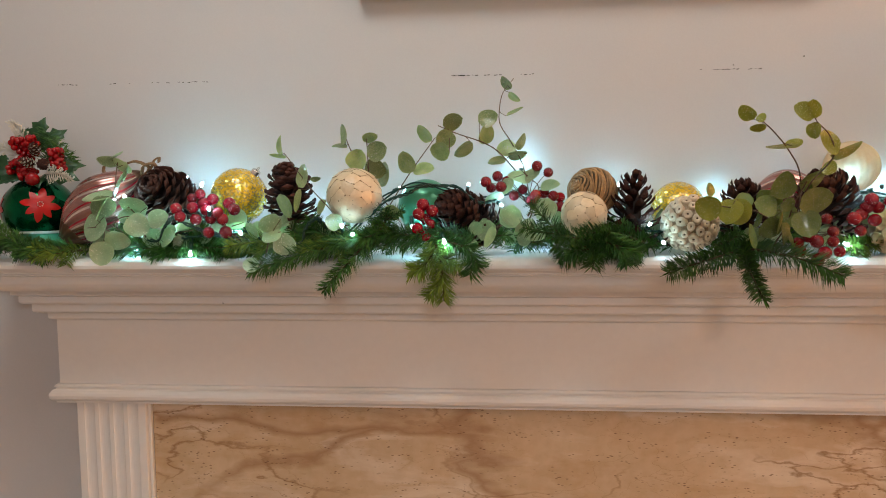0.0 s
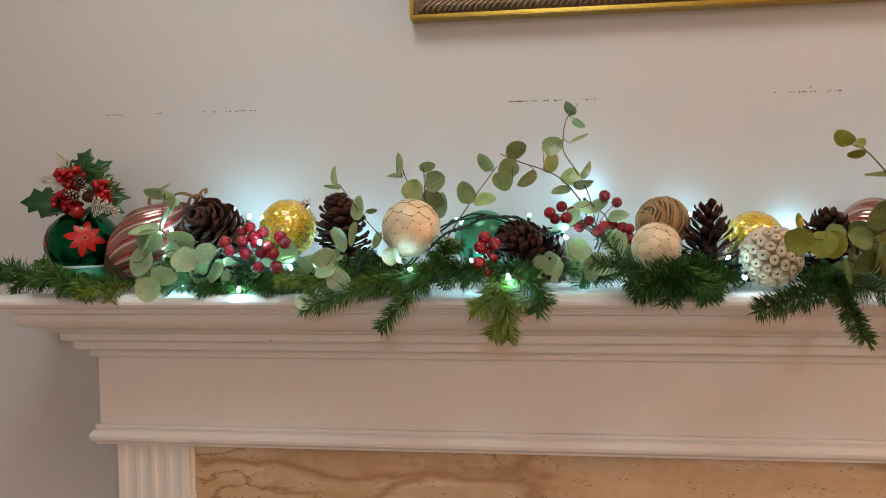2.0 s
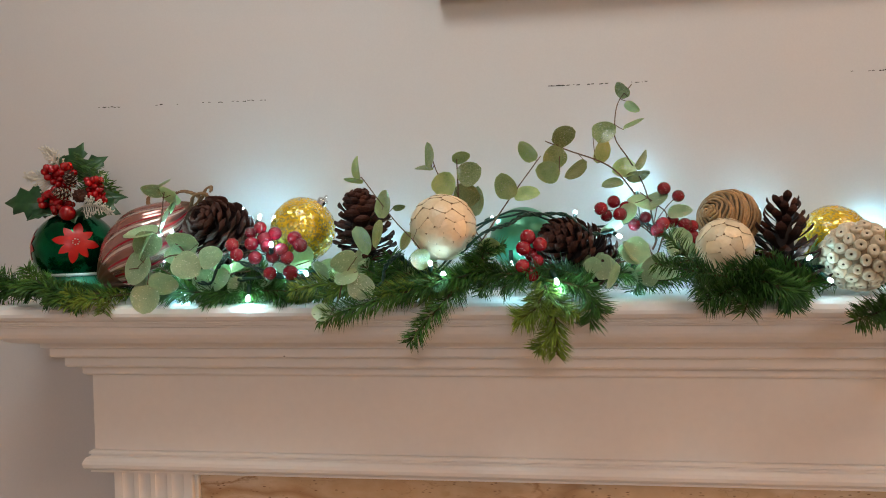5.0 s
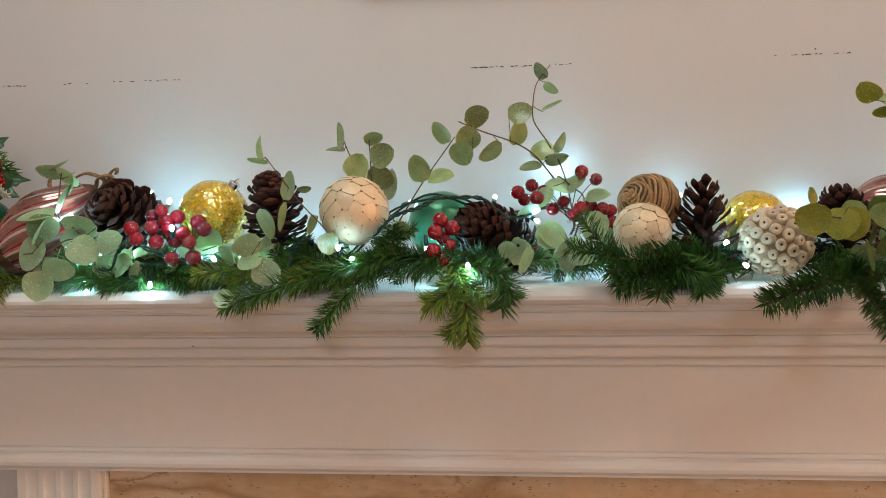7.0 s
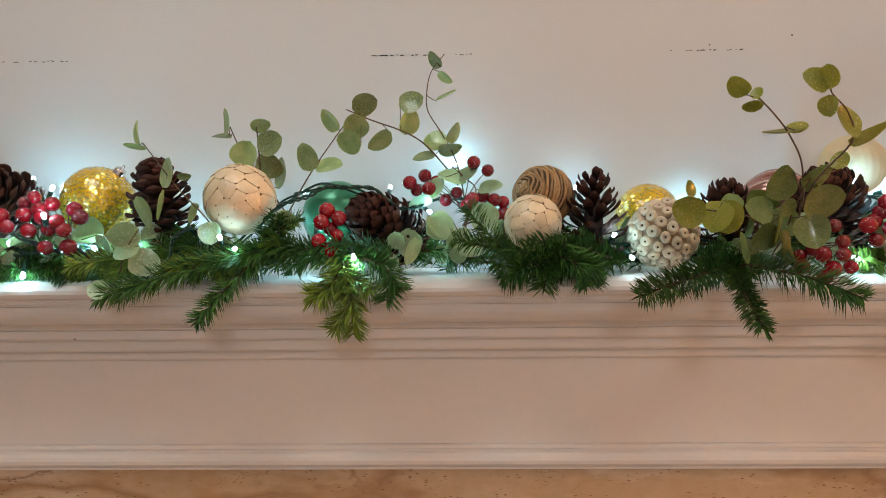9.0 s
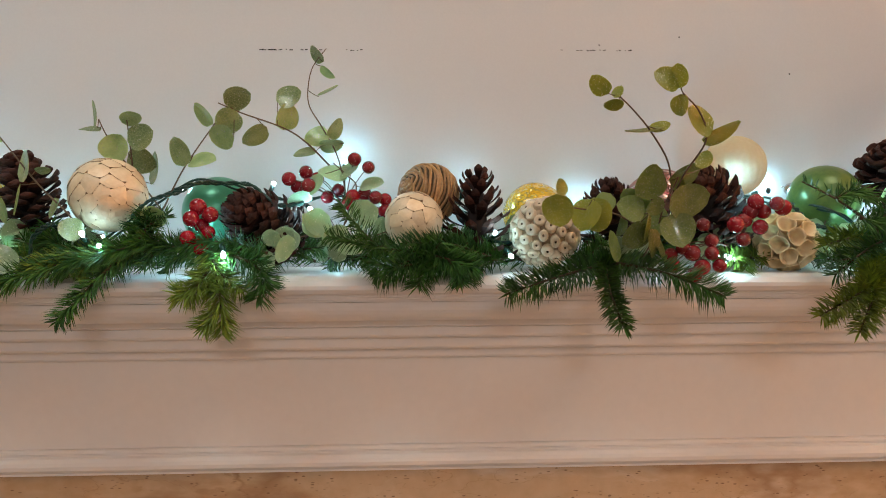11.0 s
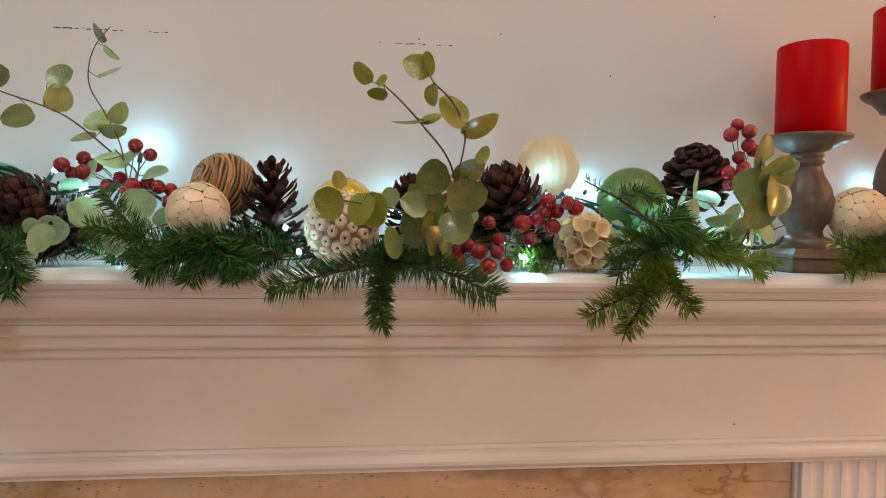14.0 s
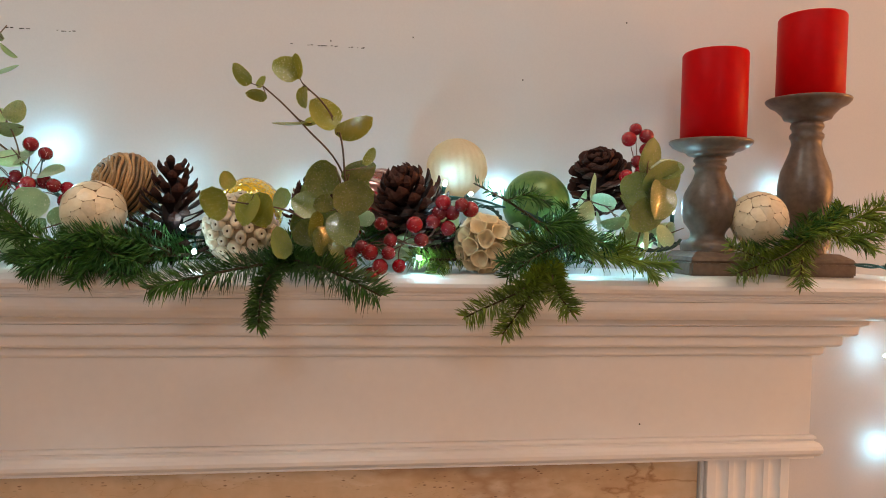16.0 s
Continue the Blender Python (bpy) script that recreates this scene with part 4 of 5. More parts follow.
# the packed inner sprigs that carry the balls and cones
rng = random.Random(77)
for i in range(30):
    x = -0.62 + 1.30 * (i + 0.5) / 30 + rng.uniform(-0.02, 0.02)
    y, way = rng.uniform(1.075, 1.115), rng.choice((-1, 1))
    fir_sprig([(x, y, 1.239), (x + way * 0.045, y - 0.008, 1.247 + rng.uniform(0, 0.012)), (x + way * 0.085, y - rng.uniform(0.0, 0.03), 1.244 + rng.uniform(0, 0.02))],
              "dark fir sprig packed under the ornaments", shoots=2, seed=100 + i, dense=2400)


# ---- eucalyptus ----
def leaf_mesh(bm, centre, half, angle, width, rng, stem_point):
    """A cupped round leaf with a vein fold; angle is its lie in the upright plane, width its turned-away breadth."""
    a = math.radians(angle)
    axis = Vector((math.cos(a), 0, math.sin(a)))
    if (centre + axis * half - stem_point).length < (centre - axis * half - stem_point).length:
        axis = -axis
    across = Vector((0, -1, 0)).cross(axis)
    tilt = math.acos(max(0.05, min(1.0, width / 0.92))) * rng.choice((-1, 1))
    axis = (Matrix.Rotation(rng.uniform(-0.25, 0.25), 3, across) @ axis).normalized()
    across = (Matrix.Rotation(tilt, 3, axis) @ across).normalized()
    nrm = axis.cross(across)
    rows, nu, nv = [], 10, 7
    cup, bend = rng.uniform(0.08, 0.25), rng.uniform(-0.12, 0.2)
    for side in (1, -1):
        grid = []
        for i in range(nu + 1):
            u = -1 + 2 * i / nu
            w = 0.94 * math.sqrt(max(0.0, 1 - abs(u) ** 2.2)) * (1 - 0.16 * u - 0.10 * max(0.0, u) ** 2)
            row = []
            for j in range(nv):
                v = -1 + 2 * j / (nv - 1)
                p = centre + half * (axis * u + across * (v * w) + nrm * (cup * abs(v) ** 1.4 * w + bend * u * u)) + nrm * side * 0.00018
                row.append(bm.verts.new(p))
            grid.append(row)
        for r0, r1 in zip(grid, grid[1:]):
            for j in range(nv - 1):
                q = (r0[j], r0[j + 1], r1[j + 1], r1[j])
                bm.faces.new(q if side > 0 else tuple(reversed(q)))
        rows.append(grid)
    return axis


def eucalyptus(label, lines, leaves, mat=EUC, seed=0, thick=0.0009):
    """One stem, its side stems and its leaves: (x, y, z, half length, lie, breadth)."""
    rng = random.Random(seed)
    base = Vector(lines[0][-1])
    t = thing("eucalyptus_stem", base, label, "eucalyptus", "eucalyptus stems")
    nodes = []
    for k, pts in enumerate(lines):
        line = smooth_line(pts, 6)
        nodes += line
        bm = bmesh.new()
        tube(bm, line, thick * 0.7, thick * 1.1, 6)
        part("stem", bm, STEM, t, world=True)
    for x, y, z, half, angle, width in leaves:
        c = Vector((x, y, z))
        bm = bmesh.new()
        near = min(nodes, key=lambda n: (n - c).length)
        axis = leaf_mesh(bm, c, half, angle, width, rng, near)
        foot = min((c - axis * half * 0.95, c + axis * half * 0.95), key=lambda e: (e - near).length)
        if (foot - near).length < 0.03:
            tube(bm, [near, near.lerp(foot, 0.5) + Vector((0, 0, -0.0006)), foot], 0.0005, 0.0004, 5, index=1)
        part("leaf", bm, [mat, STEM], t, world=True)
    return t


eucalyptus("grey-green glittered eucalyptus stem before a pine cone",
           [[(-0.263, 0.993, 1.369), (-0.230, 0.997, 1.323), (-0.205, 1.004, 1.293), (-0.190, 1.027, 1.258)]],
           [(-0.267, 0.992, 1.379, 0.0130, 95, 0.50), (-0.272, 0.994, 1.367, 0.0110, 175, 0.20), (-0.239, 0.995, 1.339, 0.0160, 70, 0.65), (-0.223, 0.995, 1.336, 0.0070, 10, 0.40),
            (-0.262, 0.994, 1.301, 0.0170, 110, 0.65), (-0.246, 0.993, 1.307, 0.0160, 85, 0.50), (-0.217, 1.004, 1.298, 0.0110, 60, 0.60), (-0.203, 1.005, 1.278, 0.0120, 100, 0.80)], EUC, 1)
eucalyptus("pale eucalyptus leaves low in the garland",
           [[(-0.274, 0.995, 1.281), (-0.287, 0.997, 1.257), (-0.292, 0.996, 1.238)]],
           [(-0.284, 0.990, 1.278, 0.0160, 20, 0.70), (-0.283, 0.992, 1.262, 0.0140, 200, 0.70), (-0.269, 1.003, 1.248, 0.0160, 340, 0.80), (-0.311, 0.989, 1.223, 0.0110, 160, 0.80),
            (-0.316, 1.016, 1.268, 0.0130, 140, 0.70)], EUC_PALE, 2)
eucalyptus("grey-green eucalyptus stem rising behind the disc ball",
           [[(-0.193, 1.047, 1.391), (-0.186, 1.054, 1.371), (-0.165, 1.061, 1.337), (-0.137, 1.075, 1.292)], [(-0.165, 1.047, 1.394), (-0.165, 1.054, 1.371), (-0.165, 1.061, 1.337)]],
           [(-0.195, 1.047, 1.396, 0.0150, 95, 0.45), (-0.203, 1.048, 1.381, 0.0110, 175, 0.30), (-0.160, 1.047, 1.393, 0.0110, 20, 0.50), (-0.181, 1.054, 1.363, 0.0150, 60, 0.85),
            (-0.150, 1.048, 1.373, 0.0150, 20, 0.90), (-0.155, 1.060, 1.350, 0.0160, 330, 0.85), (-0.143, 1.066, 1.342, 0.0180, 80, 0.50)], EUC, 3)
eucalyptus("tall grey-green eucalyptus stem reaching sideways",
           [[(-0.070, 1.042, 1.390), (-0.096, 1.045, 1.356), (-0.114, 1.052, 1.332), (-0.143, 1.075, 1.292)]],
           [(-0.084, 1.042, 1.396, 0.0140, 130, 0.55), (-0.109, 1.045, 1.358, 0.0160, 105, 0.75), (-0.086, 1.040, 1.347, 0.0150, 5, 0.55), (-0.128, 1.015, 1.290, 0.0130, 30, 0.80)], EUC, 4)
eucalyptus("tall grey-green eucalyptus stem arching before the wall",
           [[(-0.065, 1.026, 1.404), (-0.041, 1.032, 1.394), (-0.005, 1.048, 1.382), (0.017, 1.059, 1.368), (0.044, 1.091, 1.339)]],
           [(-0.046, 1.026, 1.410, 0.0140, 20, 0.70), (-0.056, 1.028, 1.386, 0.0140, 50, 0.85), (-0.063, 1.029, 1.371, 0.0140, 350, 0.80), (-0.032, 1.039, 1.373, 0.0150, 35, 0.45),
            (0.001, 1.055, 1.415, 0.0140, 20, 0.85), (-0.003, 1.057, 1.395, 0.0150, 75, 0.60)], EUC, 5)
eucalyptus("tallest thin eucalyptus stem with a paired leaf tip",
           [[(0.036, 1.086, 1.473), (0.021, 1.088, 1.454), (0.016, 1.084, 1.431), (0.017, 1.086, 1.410), (0.032, 1.083, 1.385), (0.049, 1.080, 1.350), (0.060, 1.075, 1.292)]],
           [(0.025, 1.087, 1.467, 0.0110, 130, 0.45), (0.037, 1.088, 1.448, 0.0100, 320, 0.35), (0.038, 1.085, 1.426, 0.0130, 25, 0.22), (0.045, 1.083, 1.386, 0.0130, 55, 0.40),
            (0.041, 1.079, 1.368, 0.0140, 5, 0.40), (0.025, 1.083, 1.376, 0.0140, 20, 0.80), (0.012, 1.080, 1.359, 0.0130, 10, 0.45)], EUC, 6, 0.0008)
eucalyptus("pale eucalyptus leaves round the berry stems",
           [[(0.043, 1.080, 1.348), (0.058, 1.071, 1.334), (0.069, 1.063, 1.318), (0.053, 1.046, 1.270)]],
           [(0.043, 1.071, 1.336, 0.0170, 340, 0.50), (0.060, 1.071, 1.339, 0.0140, 30, 0.50), (0.085, 1.072, 1.324, 0.0140, 10, 0.50), (0.027, 1.062, 1.323, 0.0130, 70, 0.60),
            (0.008, 1.063, 1.311, 0.0140, 20, 0.40), (0.030, 1.035, 1.282, 0.0160, 30, 0.95), (0.076, 1.045, 1.291, 0.0170, 70, 0.85), (0.049, 1.036, 1.271, 0.0150, 30, 0.60),
            (0.001, 1.007, 1.258, 0.0150, 70, 0.40)], EUC_PALE, 7)
eucalyptus("olive glittered eucalyptus stem leaning forward",
           [[(0.311, 0.922, 1.393), (0.327, 0.928, 1.380), (0.347, 0.939, 1.361), (0.374, 0.971, 1.334), (0.393, 1.015, 1.288)]],
           [(0.294, 0.921, 1.402, 0.0110, 135, 0.50), (0.306, 0.922, 1.386, 0.0090, 350, 0.40), (0.310, 0.921, 1.396, 0.0060, 60, 0.60), (0.336, 0.929, 1.362, 0.0180, 5, 0.16),
            (0.354, 0.939, 1.367, 0.0095, 25, 0.50)], EUC_GOLD, 8)
eucalyptus("olive glittered eucalyptus stem with broad leaves",
           [[(0.348, 0.871, 1.386), (0.365, 0.878, 1.371), (0.377, 0.895, 1.350), (0.381, 0.962, 1.320), (0.385, 1.016, 1.273)]],
           [(0.335, 0.870, 1.397, 0.0120, 150, 0.85), (0.344, 0.868, 1.399, 0.0100, 100, 0.45), (0.348, 0.876, 1.377, 0.0090, 95, 0.50), (0.363, 0.879, 1.364, 0.0150, 140, 0.75),
            (0.388, 0.889, 1.357, 0.0170, 25, 0.40), (0.404, 0.961, 1.340, 0.0095, 70, 0.50)], EUC_GOLD, 9)
eucalyptus("bushy olive-green eucalyptus over the shelf edge",
           [[(0.385, 0.977, 1.325), (0.375, 0.989, 1.296), (0.372, 1.001, 1.271), (0.365, 1.018, 1.246)]],
           [(0.359, 0.982, 1.320, 0.0180, 40, 0.85), (0.394, 0.982, 1.328, 0.0180, 20, 0.60), (0.389, 0.963, 1.303, 0.0200, 20, 0.80), (0.381, 0.966, 1.274, 0.0170, 280, 0.90),
            (0.344, 0.994, 1.295, 0.0150, 160, 0.85), (0.346, 0.986, 1.269, 0.0150, 220, 0.85), (0.360, 0.977, 1.261, 0.0150, 280, 0.60), (0.361, 0.974, 1.297, 0.0100, 20, 0.80),
            (0.321, 1.004, 1.300, 0.0120, 60, 0.70), (0.322, 0.977, 1.259, 0.0160, 285, 0.50), (0.370, 1.000, 1.283, 0.0170, 80, 0.70), (0.398, 0.995, 1.312, 0.0150, 110, 0.35),
            (0.352, 1.006, 1.305, 0.0160, 140, 0.60), (0.336, 1.000, 1.280, 0.0130, 250, 0.55), (0.374, 0.992, 1.252, 0.0150, 300, 0.45)], EUC_OLIVE, 10)
eucalyptus("olive eucalyptus stem reaching before the tube ball",
           [[(0.270, 0.969, 1.298), (0.289, 0.969, 1.295), (0.329, 0.984, 1.289), (0.367, 0.996, 1.266)]],
           [(0.267, 0.964, 1.294, 0.0160, 280, 0.80), (0.294, 0.969, 1.289, 0.0160, 250, 0.70), (0.305, 0.974, 1.289, 0.0170, 280, 0.80), (0.272, 0.982, 1.316, 0.0090, 110, 0.70),
            (0.353, 0.975, 1.276, 0.0140, 80, 0.40)], EUC_GOLD, 11)
eucalyptus("upright olive eucalyptus beside the short candlestick",
           [[(0.673, 0.959, 1.358), (0.672, 0.961, 1.331), (0.677, 0.974, 1.296), (0.687, 1.017, 1.258)]],
           [(0.672, 0.958, 1.350, 0.0190, 78, 0.75), (0.683, 0.951, 1.328, 0.0215, 55, 0.85), (0.664, 0.960, 1.318, 0.0180, 100, 0.75), (0.668, 0.954, 1.293, 0.0185, 60, 0.90),
            (0.681, 0.949, 1.308, 0.0200, 75, 0.85), (0.655, 0.962, 1.300, 0.0150, 120, 0.60), (0.692, 0.956, 1.338, 0.0160, 30, 0.60)], EUC_OLIVE, 12)
eucalyptus("pale lit eucalyptus leaves under the raised cone",
           [[(0.622, 1.033, 1.314), (0.650, 1.033, 1.306), (0.664, 1.034, 1.300), (0.689, 1.036, 1.269)]],
           [(0.641, 1.032, 1.324, 0.0150, 85, 0.45), (0.657, 1.033, 1.310, 0.0140, 330, 0.50), (0.629, 1.014, 1.295, 0.0130, 30, 0.85), (0.684, 1.034, 1.292, 0.0150, 60, 0.75),
            (0.661, 1.015, 1.287, 0.0140, 10, 0.50), (0.696, 1.016, 1.269, 0.0110, 80, 0.60), (0.687, 1.015, 1.281, 0.0150, 20, 0.70), (0.637, 1.053, 1.310, 0.0130, 60, 0.50)], EUC_PALE, 13)
eucalyptus("pale eucalyptus leaves low beside the sola ball",
           [[(0.593, 1.074, 1.300), (0.585, 1.071, 1.277), (0.580, 1.067, 1.253)]],
           [(0.593, 1.074, 1.300, 0.0160, 110, 0.80), (0.570, 1.066, 1.272, 0.0130, 80, 0.70), (0.577, 1.057, 1.253, 0.0160, 10, 0.50), (0.614, 1.066, 1.266, 0.0150, 40, 0.50)], EUC_PALE, 14)
eucalyptus("pale glittered eucalyptus stem before the striped ornament",
           [[(-0.510, 1.029, 1.362), (-0.515, 1.031, 1.339), (-0.511, 1.023, 1.313), (-0.481, 1.014, 1.293), (-0.473, 1.027, 1.258)]],
           [(-0.525, 1.029, 1.365, 0.0140, 0, 0.50), (-0.511, 1.029, 1.370, 0.0120, 20, 0.30), (-0.502, 1.030, 1.358, 0.0150, 340, 0.60), (-0.498, 1.030, 1.349, 0.0140, 80, 0.60),
            (-0.509, 1.031, 1.332, 0.0210, 70, 0.45), (-0.538, 1.023, 1.313, 0.0210, 5, 0.35), (-0.532, 1.024, 1.301, 0.0170, 240, 0.70)], EUC_PALE, 15)
eucalyptus("pale eucalyptus leaves drooping to the shelf edge",
           [[(-0.550, 1.016, 1.272), (-0.520, 1.016, 1.275), (-0.500, 1.015, 1.286), (-0.481, 1.015, 1.288)]],
           [(-0.539, 1.016, 1.272, 0.0210, 230, 0.85), (-0.528, 1.014, 1.297, 0.0160, 60, 0.50), (-0.482, 1.014, 1.303, 0.0190, 350, 0.65), (-0.473, 1.006, 1.275, 0.0170, 320, 0.85),
            (-0.503, 1.007, 1.256, 0.0170, 220, 0.75), (-0.520, 0.998, 1.238, 0.0170, 260, 0.90), (-0.448, 1.015, 1.284, 0.0150, 200, 0.85), (-0.492, 1.025, 1.288, 0.0180, 20, 0.60)], EUC_PALE, 16)


# low pale leaves tucked between the ornaments
rng = random.Random(31)
for k, (xa, xb, y0) in enumerate(((-0.560, -0.480, 1.055), (-0.470, -0.410, 1.050), (-0.420, -0.340, 1.055), (-0.330, -0.270, 1.050), (-0.245, -0.190, 1.055), (-0.030, 0.030, 1.055), (0.030, 0.100, 1.070), (0.235, 0.250, 1.100),
                                  (0.330, 0.400, 1.050), (0.440, 0.490, 1.055), (0.570, 0.630, 1.045), (0.640, 0.700, 1.050), (0.690, 0.755, 1.055), (0.620, 0.660, 1.085), (0.700, 0.740, 1.090))):
    stem = [(xb, y0 - 0.010, 1.272 + rng.uniform(-0.006, 0.012)), ((xa + xb) / 2, y0, 1.258 + rng.uniform(0, 0.01)), (xa, y0 + 0.010, 1.240)]
    tufts = []
    for i in range(7):
        u = (i + 0.5) / 7
        tufts.append((xa + (xb - xa) * u + rng.uniform(-0.012, 0.012), y0 + rng.uniform(-0.022, 0.010), 1.246 + 0.030 * u + rng.uniform(-0.004, 0.014), rng.uniform(0.010, 0.0155), rng.uniform(0, 360), rng.uniform(0.4, 0.9)))
    eucalyptus("pale grey-green eucalyptus tucked low in the garland", [stem], tufts, EUC_PALE, 40 + k)


# ---- berries ----
bm = bmesh.new()
ball(bm, 1.0, 14, 10)
BERRY_MESH = mesh_of(bm, "berry", BERRY)
bm = bmesh.new()
ball(bm, 1.0, 12, 8)
RED_MESH = mesh_of(bm, "berry", RED_BERRY)


def berry_spray(label, foot, joint, spots, y, r=0.0066, seed=0):
    rng = random.Random(seed)
    t = thing("berry_spray", foot, label, "berry spray", "red berry sprays")
    f, j = Vector(foot), Vector(joint)
    bm = bmesh.new()
    tube(bm, smooth_line([f, f.lerp(j, 0.5) + Vector((0.004, 0, -0.002)), j], 5), 0.0013, 0.001, 6)
    part("main_stem", bm, BERRY_STEM, t, "brown wired stem", world=True)
    for x, z in spots:
        p = Vector((x, y + rng.uniform(-0.008, 0.008), z))
        bm = bmesh.new()
        tube(bm, smooth_line([j.lerp(f, rng.uniform(0, 0.4)), j.lerp(p, 0.6) + Vector((0, 0.003, 0.003)), p], 4), 0.0006, 0.0005, 5)
        part("stalk", bm, BERRY_STEM, t, world=True)
        m = Matrix.Translation(p - f) @ pose(0, 0, 0, rng.uniform(0, 180), rng.uniform(0, 180), 0) @ Matrix.Scale(r * rng.uniform(0.88, 1.1), 4)
        piece("berry", BERRY_MESH, t, m)


berry_spray("frosted red berry spray before the gold bauble", (-0.34, 1.038, 1.247), (-0.372, 1.025, 1.285),
            [(-0.419, 1.298), (-0.387, 1.317), (-0.372, 1.310), (-0.400, 1.311), (-0.413, 1.287), (-0.394, 1.283), (-0.378, 1.296), (-0.360, 1.292), (-0.350, 1.304), (-0.342, 1.296),
             (-0.397, 1.299), (-0.374, 1.284), (-0.355, 1.283), (-0.377, 1.265), (-0.353, 1.265), (-0.383, 1.304)], 1.014, 0.0082, 1)
berry_spray("small frosted red berry spray before the green bauble", (-0.080, 1.038, 1.247), (-0.082, 1.024, 1.273),
            [(-0.086, 1.300), (-0.073, 1.292), (-0.091, 1.288), (-0.083, 1.281), (-0.092, 1.269), (-0.076, 1.274), (-0.082, 1.260)], 1.015, 0.0082, 2)
berry_spray("loose frosted red berry spray among eucalyptus", (0.055, 1.075, 1.282), (0.055, 1.078, 1.307),
            [(0.067, 1.351), (0.082, 1.342), (0.013, 1.338), (-0.003, 1.330), (0.004, 1.322), (0.018, 1.323), (0.026, 1.331), (0.048, 1.319), (0.036, 1.311), (0.060, 1.304), (0.077, 1.314),
             (0.089, 1.310), (0.099, 1.308), (0.065, 1.311), (0.099, 1.295)], 1.072, 0.0075, 3)
berry_spray("frosted red berry spray at the shelf edge", (0.46, 1.037, 1.257), (0.435, 1.012, 1.262),
            [(0.416, 1.279), (0.426, 1.263), (0.398, 1.256), (0.388, 1.249), (0.406, 1.251), (0.424, 1.251), (0.387, 1.239), (0.416, 1.237), (0.435, 1.238), (0.408, 1.229), (0.449, 1.279),
             (0.456, 1.264)], 0.997, 0.0078, 4)
berry_spray("frosted red berry spray above the sola ball", (0.46, 1.042, 1.261), (0.475, 1.025, 1.283),
            [(0.480, 1.302), (0.477, 1.292), (0.490, 1.292), (0.508, 1.296), (0.486, 1.276), (0.498, 1.300), (0.471, 1.283)], 1.014, 0.0080, 5)
berry_spray("upright frosted red berry spray beside the candlestick", (0.705, 1.045, 1.280), (0.702, 1.046, 1.335),
            [(0.695, 1.389), (0.687, 1.378), (0.704, 1.381), (0.707, 1.367), (0.698, 1.354), (0.714, 1.362), (0.702, 1.343), (0.685, 1.337), (0.686, 1.324), (0.698, 1.337), (0.728, 1.304), (0.722, 1.298)], 1.040, 0.0080, 6)


# ---- green globe with a floral top ----
def spiky_leaf(bm, foot, way, size, normal):
    """A holly leaf with pointed lobes."""
    way, normal = Vector(way).normalized(), Vector(normal)
    across = way.cross(normal).normalized()
    nrm = across.cross(way)
    outline = [(0.0, 0.03), (0.14, 0.13), (0.22, 0.30), (0.33, 0.19), (0.48, 0.36), (0.58, 0.20), (0.74, 0.27), (0.80, 0.12), (1.0, 0.0)]
    for s in (1, -1):
        mid = [bm.verts.new(Vector(foot) + size * (way * u + nrm * (0.10 * math.sin(3 * u)))) for u, w in outline]
        rim = [bm.verts.new(Vector(foot) + size * (way * u + across * (s * w) + nrm * (0.10 * math.sin(3 * u) + 0.25 * w))) for u, w in outline]
        low = [bm.verts.new(v.co - nrm * 0.0006) for v in rim]
        for i in range(len(outline) - 1):
            bm.faces.new((mid[i], mid[i + 1], rim[i + 1], rim[i]))
            bm.faces.new((rim[i], rim[i + 1], low[i + 1], low[i]))


